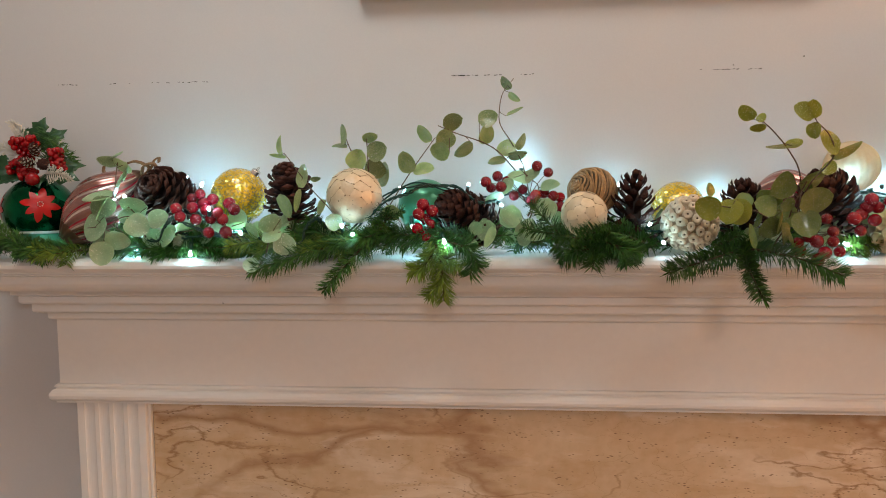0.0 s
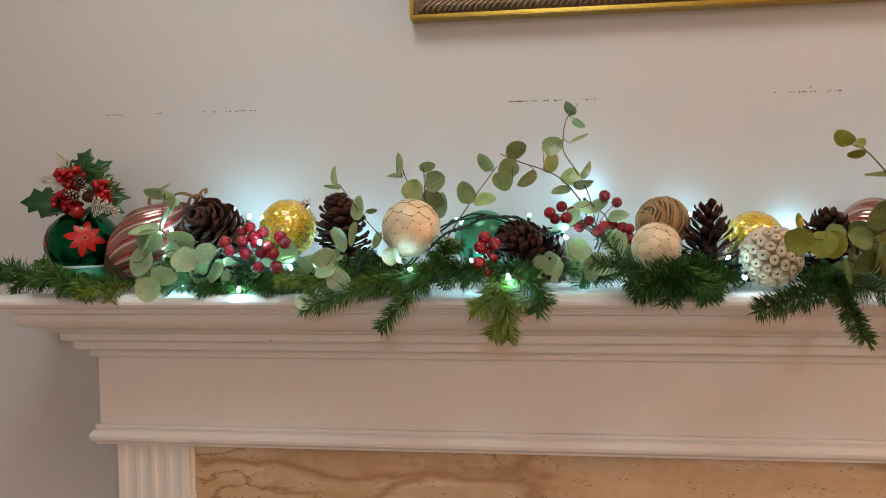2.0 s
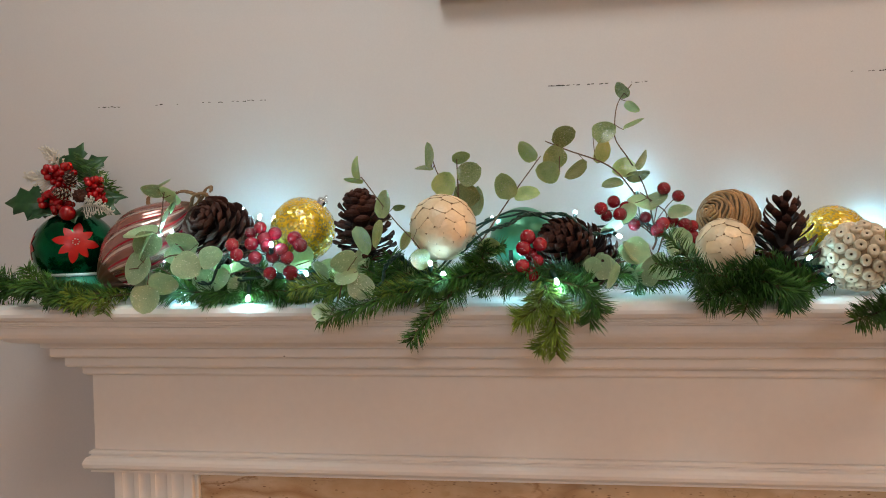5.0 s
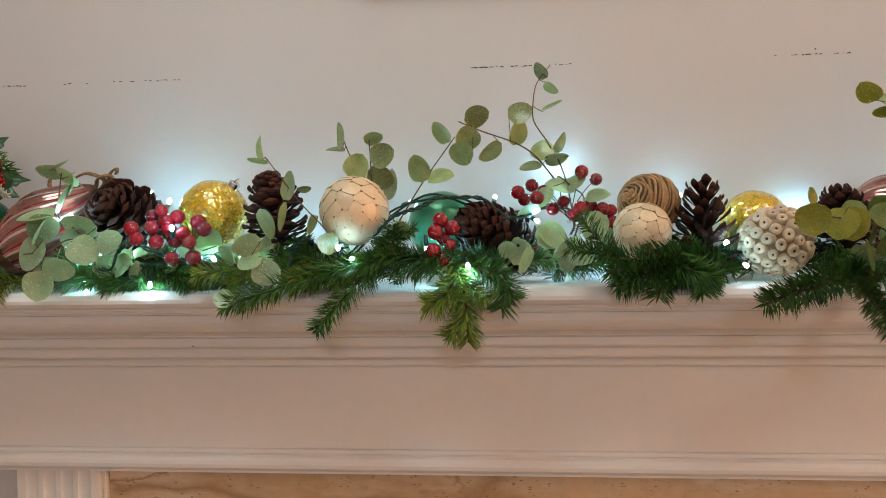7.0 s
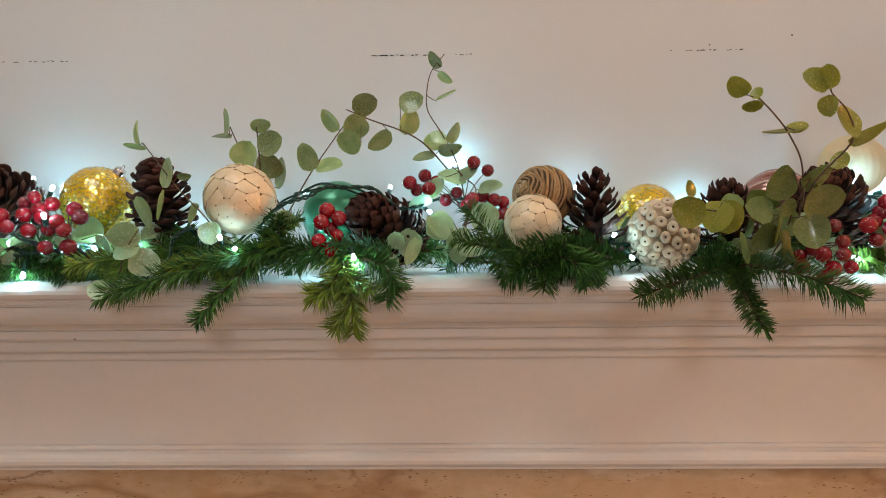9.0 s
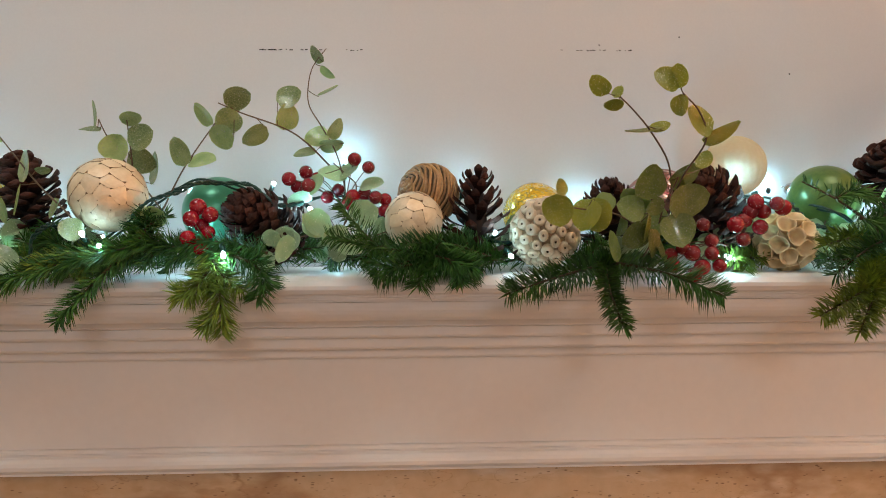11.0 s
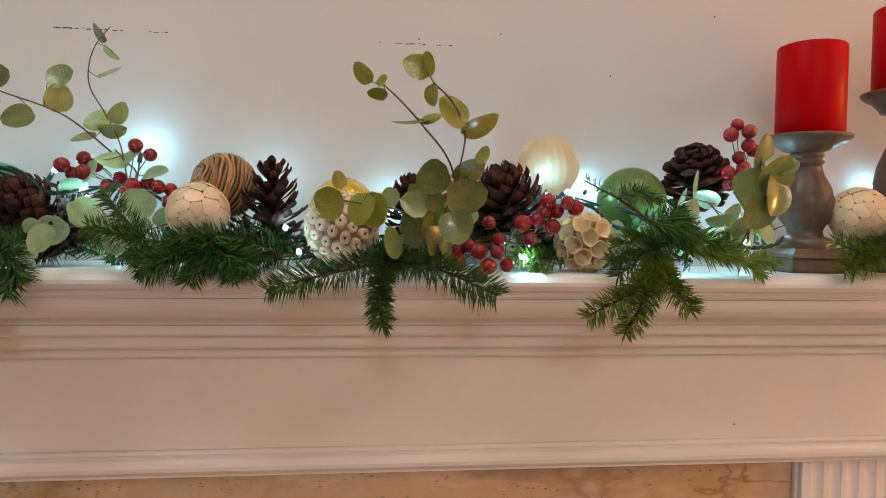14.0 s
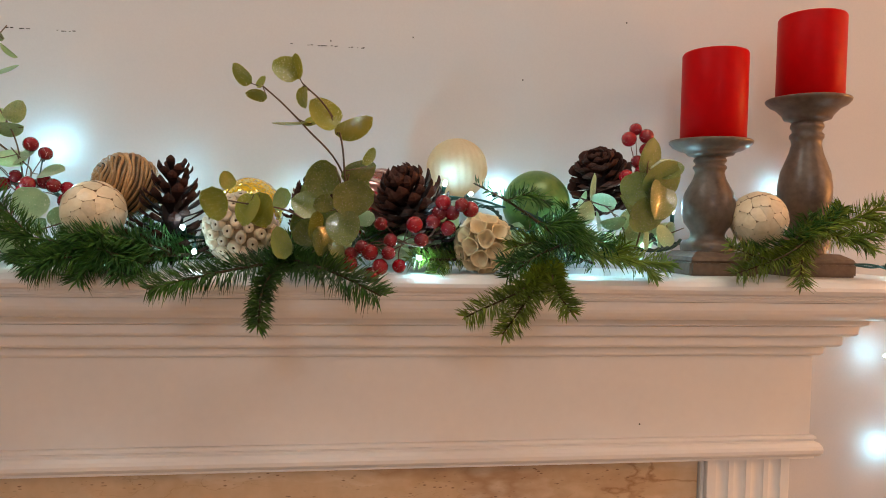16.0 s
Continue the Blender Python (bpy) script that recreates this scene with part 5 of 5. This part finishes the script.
def floral_globe(c, r):
    c = Vector(c)
    t = thing("glass_globe", (c.x, c.y, SHELF_Z), "dark green glass globe with painted poinsettias and a holly top", "christmas ornament")
    h = c.z - SHELF_Z
    bm = bmesh.new()
    ball(bm, r, 48, 28, (0, 0, h))
    part("glass_ball", bm, GREEN_GLASS, t, "mirrored dark green glass")
    bm = bmesh.new()
    lathe(bm, [(0, 0.0), (0.034, 0.0), (0.037, 0.004), (0.0395, 0.0330), (0, 0.0330)], 40)
    part("base_cup", bm, GREEN_MATT, t, "satin green base")
    bm = bmesh.new()
    lathe(bm, [(0.0385, 0.0332), (0.0412, 0.0338), (0.0422, 0.0356), (0.0414, 0.0374), (0.0385, 0.0380)], 48)
    part("base_ring", bm, WHITE_RING, t, "pale frosted base")
    # painted flowers lie as thin relief on the glass
    for az, el, size in ((-54, 12, 0.031), (-150, 8, 0.030), (30, 8, 0.030)):
        d = Vector((math.cos(math.radians(az)) * math.cos(math.radians(el)), math.sin(math.radians(az)) * math.cos(math.radians(el)), math.sin(math.radians(el))))
        m = along(d)
        bm = bmesh.new()
        rim = []
        for k in range(64):
            u = (k % 8) / 8
            reach = size * (1.0 if (k // 8) % 2 else 0.84) * (0.50 + 0.50 * (1 - abs(2 * u - 1)) ** 0.9)
            a0 = 2 * math.pi * k / 64 + 0.2
            p = (m @ Vector((reach * math.cos(a0), reach * math.sin(a0), r))).normalized() * (r + 0.0006)
            rim.append(bm.verts.new(p + Vector((0, 0, h))))
        rings = [rim]
        for f in (0.75, 0.5, 0.25):
            ring = []
            for v in rim:
                q = (v.co - Vector((0, 0, h))).lerp(d * r, 1 - f).normalized() * (r + 0.0006)
                ring.append(bm.verts.new(q + Vector((0, 0, h))))
            rings.append(ring)
        for r0, r1 in zip(rings, rings[1:]):
            for k in range(64):
                bm.faces.new((r0[k], r0[(k + 1) % 64], r1[(k + 1) % 64], r1[k]))
        bm.faces.new(rings[-1])
        part("painted_poinsettia", bm, RED_PAINT, t, "red painted flower")
        bm = bmesh.new()
        for k in range(7):
            q = m @ Vector((0.0035 * math.cos(k * 0.9), 0.0035 * math.sin(k * 0.9), r))
            ball(bm, 0.0009, 6, 4, q.normalized() * (r + 0.0016) + Vector((0, 0, h)))
        part("flower_centre", bm, WHITE_SPRIG, t, "pale dotted flower centre")
    top = Vector((0, 0, h + r))
    for way, size, nrm in (((-0.9, -0.25, 0.08), 0.072, (0.1, -0.9, 0.4)), ((0.25, 0.1, 0.9), 0.050, (0.1, -0.9, 0.2)), ((0.85, -0.2, -0.12), 0.068, (0, -0.8, 0.6)),
                           ((-0.55, -0.6, -0.25), 0.045, (0, -0.7, 0.7)), ((0.5, -0.7, -0.35), 0.045, (0, -0.6, 0.8)), ((0.7, 0.3, 0.15), 0.055, (0, -0.8, 0.6)), ((-0.5, 0.35, 0.62), 0.050, (0, -0.9, 0.3)), ((0.55, 0.35, 0.6), 0.050, (0, -0.9, 0.3))):
        bm = bmesh.new()
        lift = Vector((-0.004, 0.0, 0.030)) if way[2] > 0.5 else Vector((0, 0, 0.004))
        spiky_leaf(bm, top + lift + Vector(way).normalized() * 0.012, way, size, nrm)
        part("holly_leaf", bm, HOLLY, t, "dark green holly leaf")
    rng = random.Random(21)
    for cx, cz, n, s in ((-0.007, 0.045, 14, 0.009), (0.006, 0.041, 10, 0.008), (0.011, 0.053, 7, 0.005), (-0.004, 0.024, 16, 0.010), (-0.016, 0.016, 16, 0.010), (0.046, 0.030, 12, 0.008), (0.049, 0.016, 6, 0.005), (0.002, 0.006, 14, 0.010), (-0.006, 0.014, 10, 0.010)):
        for k in range(n + n // 2):
            p = top + Vector((cx + rng.uniform(-s, s), -0.022 + rng.uniform(-0.012, 0.01), cz + rng.uniform(-s, s)))
            piece("berry", RED_MESH, t, Matrix.Translation(p) @ Matrix.Scale(rng.uniform(0.0036, 0.0048), 4))
    piece("berry", RED_MESH, t, Matrix.Translation(top + Vector((0.019, -0.040, -0.004))) @ Matrix.Scale(0.0098, 4))
    for p, ax in (((0.022, -0.036, 0.038), (0.2, -0.6, 0.7)), ((0.014, -0.040, 0.020), (-0.5, -0.8, 0.3)), ((0.035, -0.038, 0.017), (0.6, -0.7, 0.2))):
        bm = bmesh.new()
        for i in range(34):
            s = i / 34
            a = i * 2.399963
            rad = 0.0088 * math.sin(math.pi * (0.2 + 0.72 * s)) ** 0.8
            z = -0.010 + 0.021 * s
            d = Vector((math.cos(a), math.sin(a), 0))
            e = Vector((-d.y, d.x, 0))
            v = [bm.verts.new(q) for q in (d * rad * 0.3 + Vector((0, 0, z)), d * rad * 0.8 + e * 0.0026 + Vector((0, 0, z + 0.0010)), d * rad * 1.05 + Vector((0, 0, z + 0.0022)),
                                           d * rad * 0.8 - e * 0.0026 + Vector((0, 0, z + 0.0010)), d * rad * 0.8 + Vector((0, 0, z - 0.0012)))]
            bm.faces.new((v[0], v[1], v[2], v[3])).material_index = 0
            for q in ((1, 4, 2), (2, 4, 3), (0, 4, 1), (0, 3, 4)):
                bm.faces.new([v[j] for j in q]).material_index = 1
        lathe(bm, [(0, -0.011), (0.003, -0.006), (0.003, 0.006), (0, 0.010)], 8)
        bmesh.ops.transform(bm, matrix=Matrix.Translation(top + Vector(p)) @ along(ax), verts=bm.verts)
        part("small_cone", bm, [CONE_TIP, WHITE_SPRIG], t, "small frosted pine cone", smooth=False)
    for a, b in (((0.004, -0.022, 0.044), (-0.014, -0.028, 0.074)), ((-0.010, -0.024, 0.032), (-0.037, -0.028, 0.042)), ((0.034, -0.034, 0.004), (0.074, -0.038, -0.004))):
        bm = bmesh.new()
        a, b = Vector(a), Vector(b)
        line = smooth_line([top + a, top + a.lerp(b, 0.5) + Vector((0, 0, 0.004)), top + b], 6)
        tube(bm, line, 0.0010, 0.0006, 5)
        d = (b - a).normalized()
        e = d.cross(Vector((0, 1, 0))).normalized()
        for k, p in enumerate(line[1:]):
            for s in (1, -1, 0.3):
                q = p + (d * 0.007 + e * 0.012 * s * (1.1 - k / len(line)) + Vector((0, rng.uniform(-0.006, 0.002), 0)))
                tube(bm, [p, p.lerp(q, 0.5), q], 0.0007, 0.0005, 5)
                for u in (0.55, 0.8, 1.0):
                    g = p.lerp(q, u)
                    ball(bm, rng.uniform(0.0007, 0.0013), 6, 4, g + Vector([rng.uniform(-0.0015, 0.0015) for _ in range(3)]))
        part("white_sprig", bm, WHITE_SPRIG, t, "white flocked sprig")
    bm = bmesh.new()
    for k in range(7):
        line = smooth_line([top + Vector((0.018, -0.008, 0.020)), top + Vector((0.022 + k * 0.004, -0.010, 0.050 - 0.004 * k)), top + Vector((0.024 + 0.007 * k, -0.014, 0.070 - 0.008 * k))], 6)
        needles(bm, line, rng, 700, 0.018)
    part("pine_needles", bm, NEEDLE, t, "dark frosted pine needles", smooth=False)


floral_globe((-0.672, 1.094, 1.2945), 0.0505)


# ---- striped ornaments ----
def striped_drop(low, high, r, label, bow=True):
    """A ribbed, twisted drop with bronze ends, its axis from low to high."""
    low, high = Vector(low), Vector(high)
    t = thing("striped_ornament", low, label, "christmas ornament", "striped glass ornaments")
    m = along(high - low)
    L = (high - low).length
    n, nv = 72, 26
    for lo, hi, name, mats, lab in ((0.13, 0.92, "striped_body", [STRIPE_RED, STRIPE_PINK, STRIPE_GLINT], "red and pink twisted ribs with highlights coloured cream"), (0.0, 0.13, "lower_cap", [BRONZE], "fluted bronze end"),
                                    (0.92, 1.0, "upper_cap", [BRONZE], "fluted bronze end")):
        bm = bmesh.new()
        rows = []
        for i in range(nv + 1):
            s = lo + (hi - lo) * i / nv
            k = math.sin(math.pi * min(1.0, 0.04 + 0.96 * s)) ** 0.8
            row = []
            for j in range(n):
                a = 2 * math.pi * j / n
                rib = 1 + 0.085 * abs(math.sin(a * 6 + 0.0001))
                rad = r * k * rib
                tw = a + s * 1.5
                row.append(bm.verts.new((rad * math.cos(tw), rad * math.sin(tw), L * s)))
            rows.append(row)
        for a, b in zip(rows, rows[1:]):
            for j in range(n):
                f = bm.faces.new((a[j], a[(j + 1) % n], b[(j + 1) % n], b[j]))
                f.material_index = (0, 1, 2, 1, 1, 1)[j % 6] if len(mats) > 1 else 0
        bmesh.ops.transform(bm, matrix=m, verts=bm.verts)
        part(name, bm, mats, t, lab)
    if bow:
        c = high - low
        for pts in ([(-0.002, 0, -0.008), (-0.044, -0.012, -0.012), (-0.052, -0.014, 0.006), (-0.038, -0.012, 0.014), (-0.026, -0.010, 0.004), (0, 0, -0.006)],
                    [(0, -0.004, -0.008), (-0.022, -0.014, 0.004), (-0.004, -0.016, 0.014), (0.016, -0.012, 0.006), (0.004, -0.004, -0.006)],
                    [(0, -0.004, -0.006), (0.010, -0.014, 0.008), (0.024, -0.012, 0.010), (0.026, -0.008, -0.002), (0.004, 0, -0.008)],
                    [(0.002, 0, -0.004), (0.016, -0.006, 0.004), (0.022, -0.006, 0.016), (0.030, -0.008, 0.019), (0.031, -0.010, 0.013)]):
            line = smooth_line([c + Vector(p) for p in pts], 10)
            bm = bmesh.new()
            for turn in (0, 2.094, 4.189):
                tube(bm, [p + Vector((0.0014 * math.cos(q * 0.8 + turn), 0.0014 * math.sin(q * 0.8 + turn), 0.0010 * math.sin(q * 0.8 + turn + 1))) for q, p in enumerate(line)], 0.0015, 0.0011, 6)
            part("cord_loop", bm, CORD, t, "twisted brown cord")


striped_drop((-0.612, 1.057, 1.253), (-0.515, 1.105, 1.352), 0.041, "pink and red striped glass drop with a twisted brown cord")
striped_drop((0.370, 1.129, 1.296), (0.478, 1.129, 1.302), 0.042, "red striped glass drop half hidden behind a cone", False)


# ---- string lights ----
def light_string(label, spots, cable_nodes, lit, power, seed=3):
    """A dark green cable with small white lamps; spots are the lamps, lit those strong enough to need a light of their own."""
    rng = random.Random(seed)
    base = Vector(cable_nodes[0])
    t = thing("string_lights", base, label, "string lights")
    for shift in (0.0, 1.0):
        bm = bmesh.new()
        pts = [Vector(p) + Vector((rng.uniform(-0.006, 0.006), rng.uniform(-0.004, 0.004), rng.uniform(-0.003, 0.005))) * shift for p in cable_nodes]
        line = smooth_line(pts, 8)
        tw = [p + Vector((0, 0.0013 * math.cos(i * 0.9 + shift * 3.14), 0.0013 * math.sin(i * 0.9 + shift * 3.14))) for i, p in enumerate(line)]
        tube(bm, tw, 0.0014, sides=6)
        part("cable", bm, CABLE, t, "dark green twisted cable", world=True)
    nodes = smooth_line(cable_nodes, 8)
    for k, p in enumerate(spots):
        p = Vector(p)
        near = min(nodes, key=lambda n: (n - p).length)
        way = (p - near)
        way = way.normalized() if way.length > 0.004 else Vector((rng.uniform(-0.5, 0.5), -0.3, 0.8)).normalized()
        foot = p - way * 0.017
        bm = bmesh.new()
        tube(bm, [foot, p - way * 0.004], 0.0027, 0.0027, 8)
        if 0.004 < (near - foot).length < 0.035:
            tube(bm, smooth_line([near, near.lerp(foot, 0.5) + Vector((0, 0, -0.003)), foot], 4), 0.0009, sides=5)
        holder = part("lamp_holder", bm, CABLE, t, world=True)
        bm = bmesh.new()
        lathe(bm, [(0.0018, -0.004), (0.0022, -0.0015), (0.0026, 0.0006), (0.0022, 0.0022), (0.0012, 0.0031), (0, 0.0034)], 12)
        bmesh.ops.transform(bm, matrix=Matrix.Translation(p) @ along(way), verts=bm.verts)
        part("bulb", bm, LED, holder, "lit cool white bulb", world=True)
        if k in lit:
            lamp("bulb_light", "POINT", Matrix.Translation(p + way * 0.006), power * lit[k], (0.36, 0.80, 1.0), 0.004)


SPOTS = [(-0.409, 1.024, 1.235), (-0.510, 1.043, 1.314), (-0.454, 1.120, 1.342), (-0.369, 0.999, 1.298), (-0.430, 1.118, 1.332), (-0.191, 1.001, 1.274), (-0.178, 1.007, 1.262),
         (-0.130, 1.112, 1.323), (-0.056, 1.002, 1.252), (-0.029, 1.112, 1.327), (0.018, 1.074, 1.298), (0.048, 1.148, 1.355), (0.189, 1.137, 1.325), (0.217, 1.056, 1.271),
         (-0.445, 1.056, 1.267), (0.492, 1.092, 1.327), (0.568, 1.162, 1.323), (0.602, 1.052, 1.262), (0.458, 1.028, 1.245), (0.334, 1.149, 1.299), (0.388, 1.008, 1.239),
         (0.785, 1.134, 1.304), (-0.286, 1.125, 1.286), (-0.582, 1.051, 1.265), (0.945, 1.162, 1.333), (0.040, 1.098, 1.250), (0.520, 1.083, 1.315), (0.690, 1.135, 1.286), (-0.22, 1.106, 1.269), (0.12, 1.137, 1.266),
         # this row of bulbs is added, tucked deep to brighten garland and shelf
         (-0.500, 1.062, 1.262), (-0.350, 1.058, 1.262), (-0.300, 1.040, 1.256), (0.232, 1.040, 1.247), (0.655, 1.055, 1.266), (0.715, 1.060, 1.262), (-0.105, 1.055, 1.268), (-0.495, 1.038, 1.241), (-0.600, 1.062, 1.252)]
LIT = {0: 1.0, 1: 0.8, 3: 0.6, 5: 0.10, 6: 0.18, 8: 0.8, 13: 0.25, 20: 0.6, 26: 0.4, 2: 0.75, 4: 0.8, 7: 0.35, 9: 0.4, 10: 0.8, 11: 0.8, 12: 0.5, 14: 1.4, 15: 1.1, 16: 0.6, 17: 1.0, 18: 1.0, 19: 0.8, 21: 0.6, 22: 0.9, 24: 0.35, 25: 0.9, 23: 0.5, 27: 0.8, 28: 0.5, 29: 0.7, 30: 1.3, 31: 1.1, 32: 1.1, 33: 0.12, 34: 1.5, 35: 1.3, 36: 1.1, 37: 1.1, 38: 1.0}
NODES = [(-0.600, 1.077, 1.254), (-0.540, 1.066, 1.266), (-0.480, 1.124, 1.306), (-0.430, 1.116, 1.275), (-0.425, 1.037, 1.257), (-0.370, 1.047, 1.262), (-0.300, 1.097, 1.262), (-0.235, 1.056, 1.276),
         (-0.190, 1.027, 1.258), (-0.150, 1.093, 1.311), (-0.095, 1.072, 1.330), (-0.050, 1.098, 1.319), (0.000, 1.099, 1.306), (0.050, 1.123, 1.314), (0.100, 1.135, 1.286), (0.180, 1.124, 1.296),
         (0.215, 1.077, 1.262), (0.330, 1.097, 1.262), (0.400, 1.077, 1.254), (0.490, 1.114, 1.307), (0.550, 1.114, 1.303), (0.590, 1.055, 1.290), (0.640, 1.067, 1.259), (0.700, 1.075, 1.282),
         (0.742, 1.057, 1.259), (0.760, 1.127, 1.266), (0.880, 1.147, 1.259), (0.940, 1.164, 1.299)]
light_string("white string lights on dark green cable woven through the garland", SPOTS, NODES, LIT, 0.10)
light_string("second white string lights hanging past the shelf end",
             [(1.040, 1.078, 1.248), (1.100, 1.147, 1.119), (1.124, 1.157, 0.989), (1.17, 1.142, 1.056)],
             [(0.98, 1.138, 1.242), (1.010, 1.108, 1.240), (1.050, 1.088, 1.240), (1.085, 1.079, 1.232), (1.150, 1.118, 1.107), (1.160, 1.148, 0.971), (1.13, 1.12, 0.70), (1.12, 1.12, 0.40), (1.1, 1.10, 0.004)],
             {0: 0.6, 1: 0.8, 2: 1.0, 3: 0.8}, 0.055, 8)


def cable_loop(nodes):
    t = thing("light_cable", nodes[0], "dark green twisted light cable looped through the garland", "cable", "cable loops of the string lights")
    for turn in (0.0, math.pi):
        bm = bmesh.new()
        line = smooth_line(nodes, 8)
        tube(bm, [p + Vector((0.0011 * math.cos(i * 0.7 + turn), 0.0013 * math.cos(i * 0.9 + turn), 0.0014 * math.sin(i * 0.9 + turn))) for i, p in enumerate(line)], 0.0014, sides=6)
        part("cable", bm, CABLE, t, world=True)


cable_loop([(-0.493, 1.050, 1.257), (-0.458, 1.030, 1.253), (-0.445, 1.022, 1.269), (-0.439, 1.025, 1.279), (-0.438, 1.040, 1.285), (-0.413, 1.030, 1.275), (-0.369, 1.030, 1.259), (-0.324, 1.030, 1.257), (-0.278, 1.025, 1.250), (-0.249, 1.012, 1.251), (-0.243, 1.008, 1.268), (-0.235, 1.012, 1.279), (-0.228, 1.020, 1.283), (-0.222, 1.040, 1.271), (-0.187, 1.040, 1.262)])
cable_loop([(0.749, 1.040, 1.269), (0.739, 1.035, 1.262), (0.718, 1.030, 1.258), (0.694, 1.030, 1.259), (0.691, 1.050, 1.273), (0.668, 1.060, 1.266), (0.623, 1.060, 1.267), (0.590, 1.060, 1.273), (0.569, 1.055, 1.276), (0.551, 1.050, 1.283), (0.544, 1.055, 1.295), (0.531, 1.060, 1.301), (0.521, 1.075, 1.300)])
cable_loop([(-0.160, 1.030, 1.284), (-0.138, 1.020, 1.303), (-0.122, 1.020, 1.310), (-0.106, 1.025, 1.315), (-0.091, 1.030, 1.324), (-0.075, 1.050, 1.325), (-0.044, 1.060, 1.324), (-0.026, 1.060, 1.311), (-0.011, 1.060, 1.302), (0.011, 1.070, 1.304)])


# ---- picture above the mantel ----
def picture(x0, x1, z0, z1):
    t = thing("framed_picture", ((x0 + x1) / 2, WALL_Y, z0), "large picture in a carved brown and gilt frame", "picture")
    y1 = WALL_Y - 0.002
    def loop(bm, i, ya, yb, w):
        for a, b, c, d in ((x0 + i, x1 - i, z0 + i, z0 + i + w), (x0 + i, x1 - i, z1 - i - w, z1 - i), (x0 + i, x0 + i + w, z0 + i + w, z1 - i - w), (x1 - i - w, x1 - i, z0 + i + w, z1 - i - w)):
            box(bm, a, b, ya, yb, c, d, 0.0012)
    bm = bmesh.new()
    loop(bm, 0.0, y1 - 0.024, y1, 0.006)
    part("gilt_edge", bm, GILT, t, "bright gilt outer bead", smooth=False, world=True)
    bm = bmesh.new()
    loop(bm, 0.0062, y1 - 0.020, y1, 0.038)
    part("carved_moulding", bm, FRAME_BROWN, t, "dark brown carved band", smooth=False, world=True)
    bm = bmesh.new()
    tube(bm, smooth_line([Vector((0, -0.019, 0)), Vector((0.006, -0.024, 0.007)), Vector((0.016, -0.022, 0.014)), Vector((0.02, -0.018, 0.02))], 2), 0.0030, 0.0020, 5)
    strand = mesh_of(bm, "rope_strand", ROPE)
    n = int((x1 - x0 - 0.03) / 0.0085)
    for k in range(n):
        x = x0 + 0.014 + (x1 - x0 - 0.028) * k / n
        piece("rope_strand", strand, t, Matrix.Translation(Vector((x, y1, z0 + 0.0085)) - t.location))
    bm = bmesh.new()
    loop(bm, 0.0444, y1 - 0.016, y1, 0.008)
    part("gilt_inner_edge", bm, GILT, t, "gilt inner bead", smooth=False, world=True)
    bm = bmesh.new()
    box(bm, x0 + 0.0526, x1 - 0.0526, y1 - 0.006, y1, z0 + 0.0526, z1 - 0.0526)
    part("canvas", bm, CANVAS, t, smooth=False, world=True)


picture(-0.197, 0.478, 1.612, 2.10)

# chipped dashes left in the wall paint
chips = thing("paint_chips", (0.0, WALL_Y, 1.494), "dotted dark chips in the wall paint above the mantel", "wall mark", kind="stuff")
bm = bmesh.new()
rng = random.Random(5)
for x0, x1, n in ((-0.687, -0.655, 9), (-0.60, -0.565, 4), (-0.54, -0.44, 14), (-0.056, -0.018, 16), (-0.010, 0.018, 5), (0.048, 0.078, 5), (0.312, 0.402, 18)):
    for k in range(n):
        x = rng.uniform(x0, x1)
        w, h = rng.uniform(0.0006, 0.0020), rng.uniform(0.0003, 0.0006)
        z = 1.4935 + rng.uniform(-0.0006, 0.0006)
        box(bm, x - w, x + w, WALL_Y - 0.0004, WALL_Y + 0.0002, z - h, z + h)
for x, z in ((0.735, 1.545), (0.60, 1.465), (0.36, 1.50), (1.02, 1.50), (0.46, 1.51)):
    box(bm, x - 0.0008, x + 0.0008, WALL_Y - 0.0004, WALL_Y + 0.0002, z - 0.0009, z + 0.0009)
part("chip", bm, CHIP, chips, smooth=False, world=True)
for x, z in ((-0.388, 1.158), (0.742, 1.042)):
    bm = bmesh.new()
    y = YF - 0.0347 if z > 1.1 else YF
    bmesh.ops.create_uvsphere(bm, u_segments=8, v_segments=5, radius=0.0011)
    bmesh.ops.scale(bm, vec=(1, 0.4, 1), verts=bm.verts)
    bmesh.ops.translate(bm, vec=(x, y, z), verts=bm.verts)
    part("paint_fleck", bm, CHIP, mantel, "tiny dark fleck", world=True)
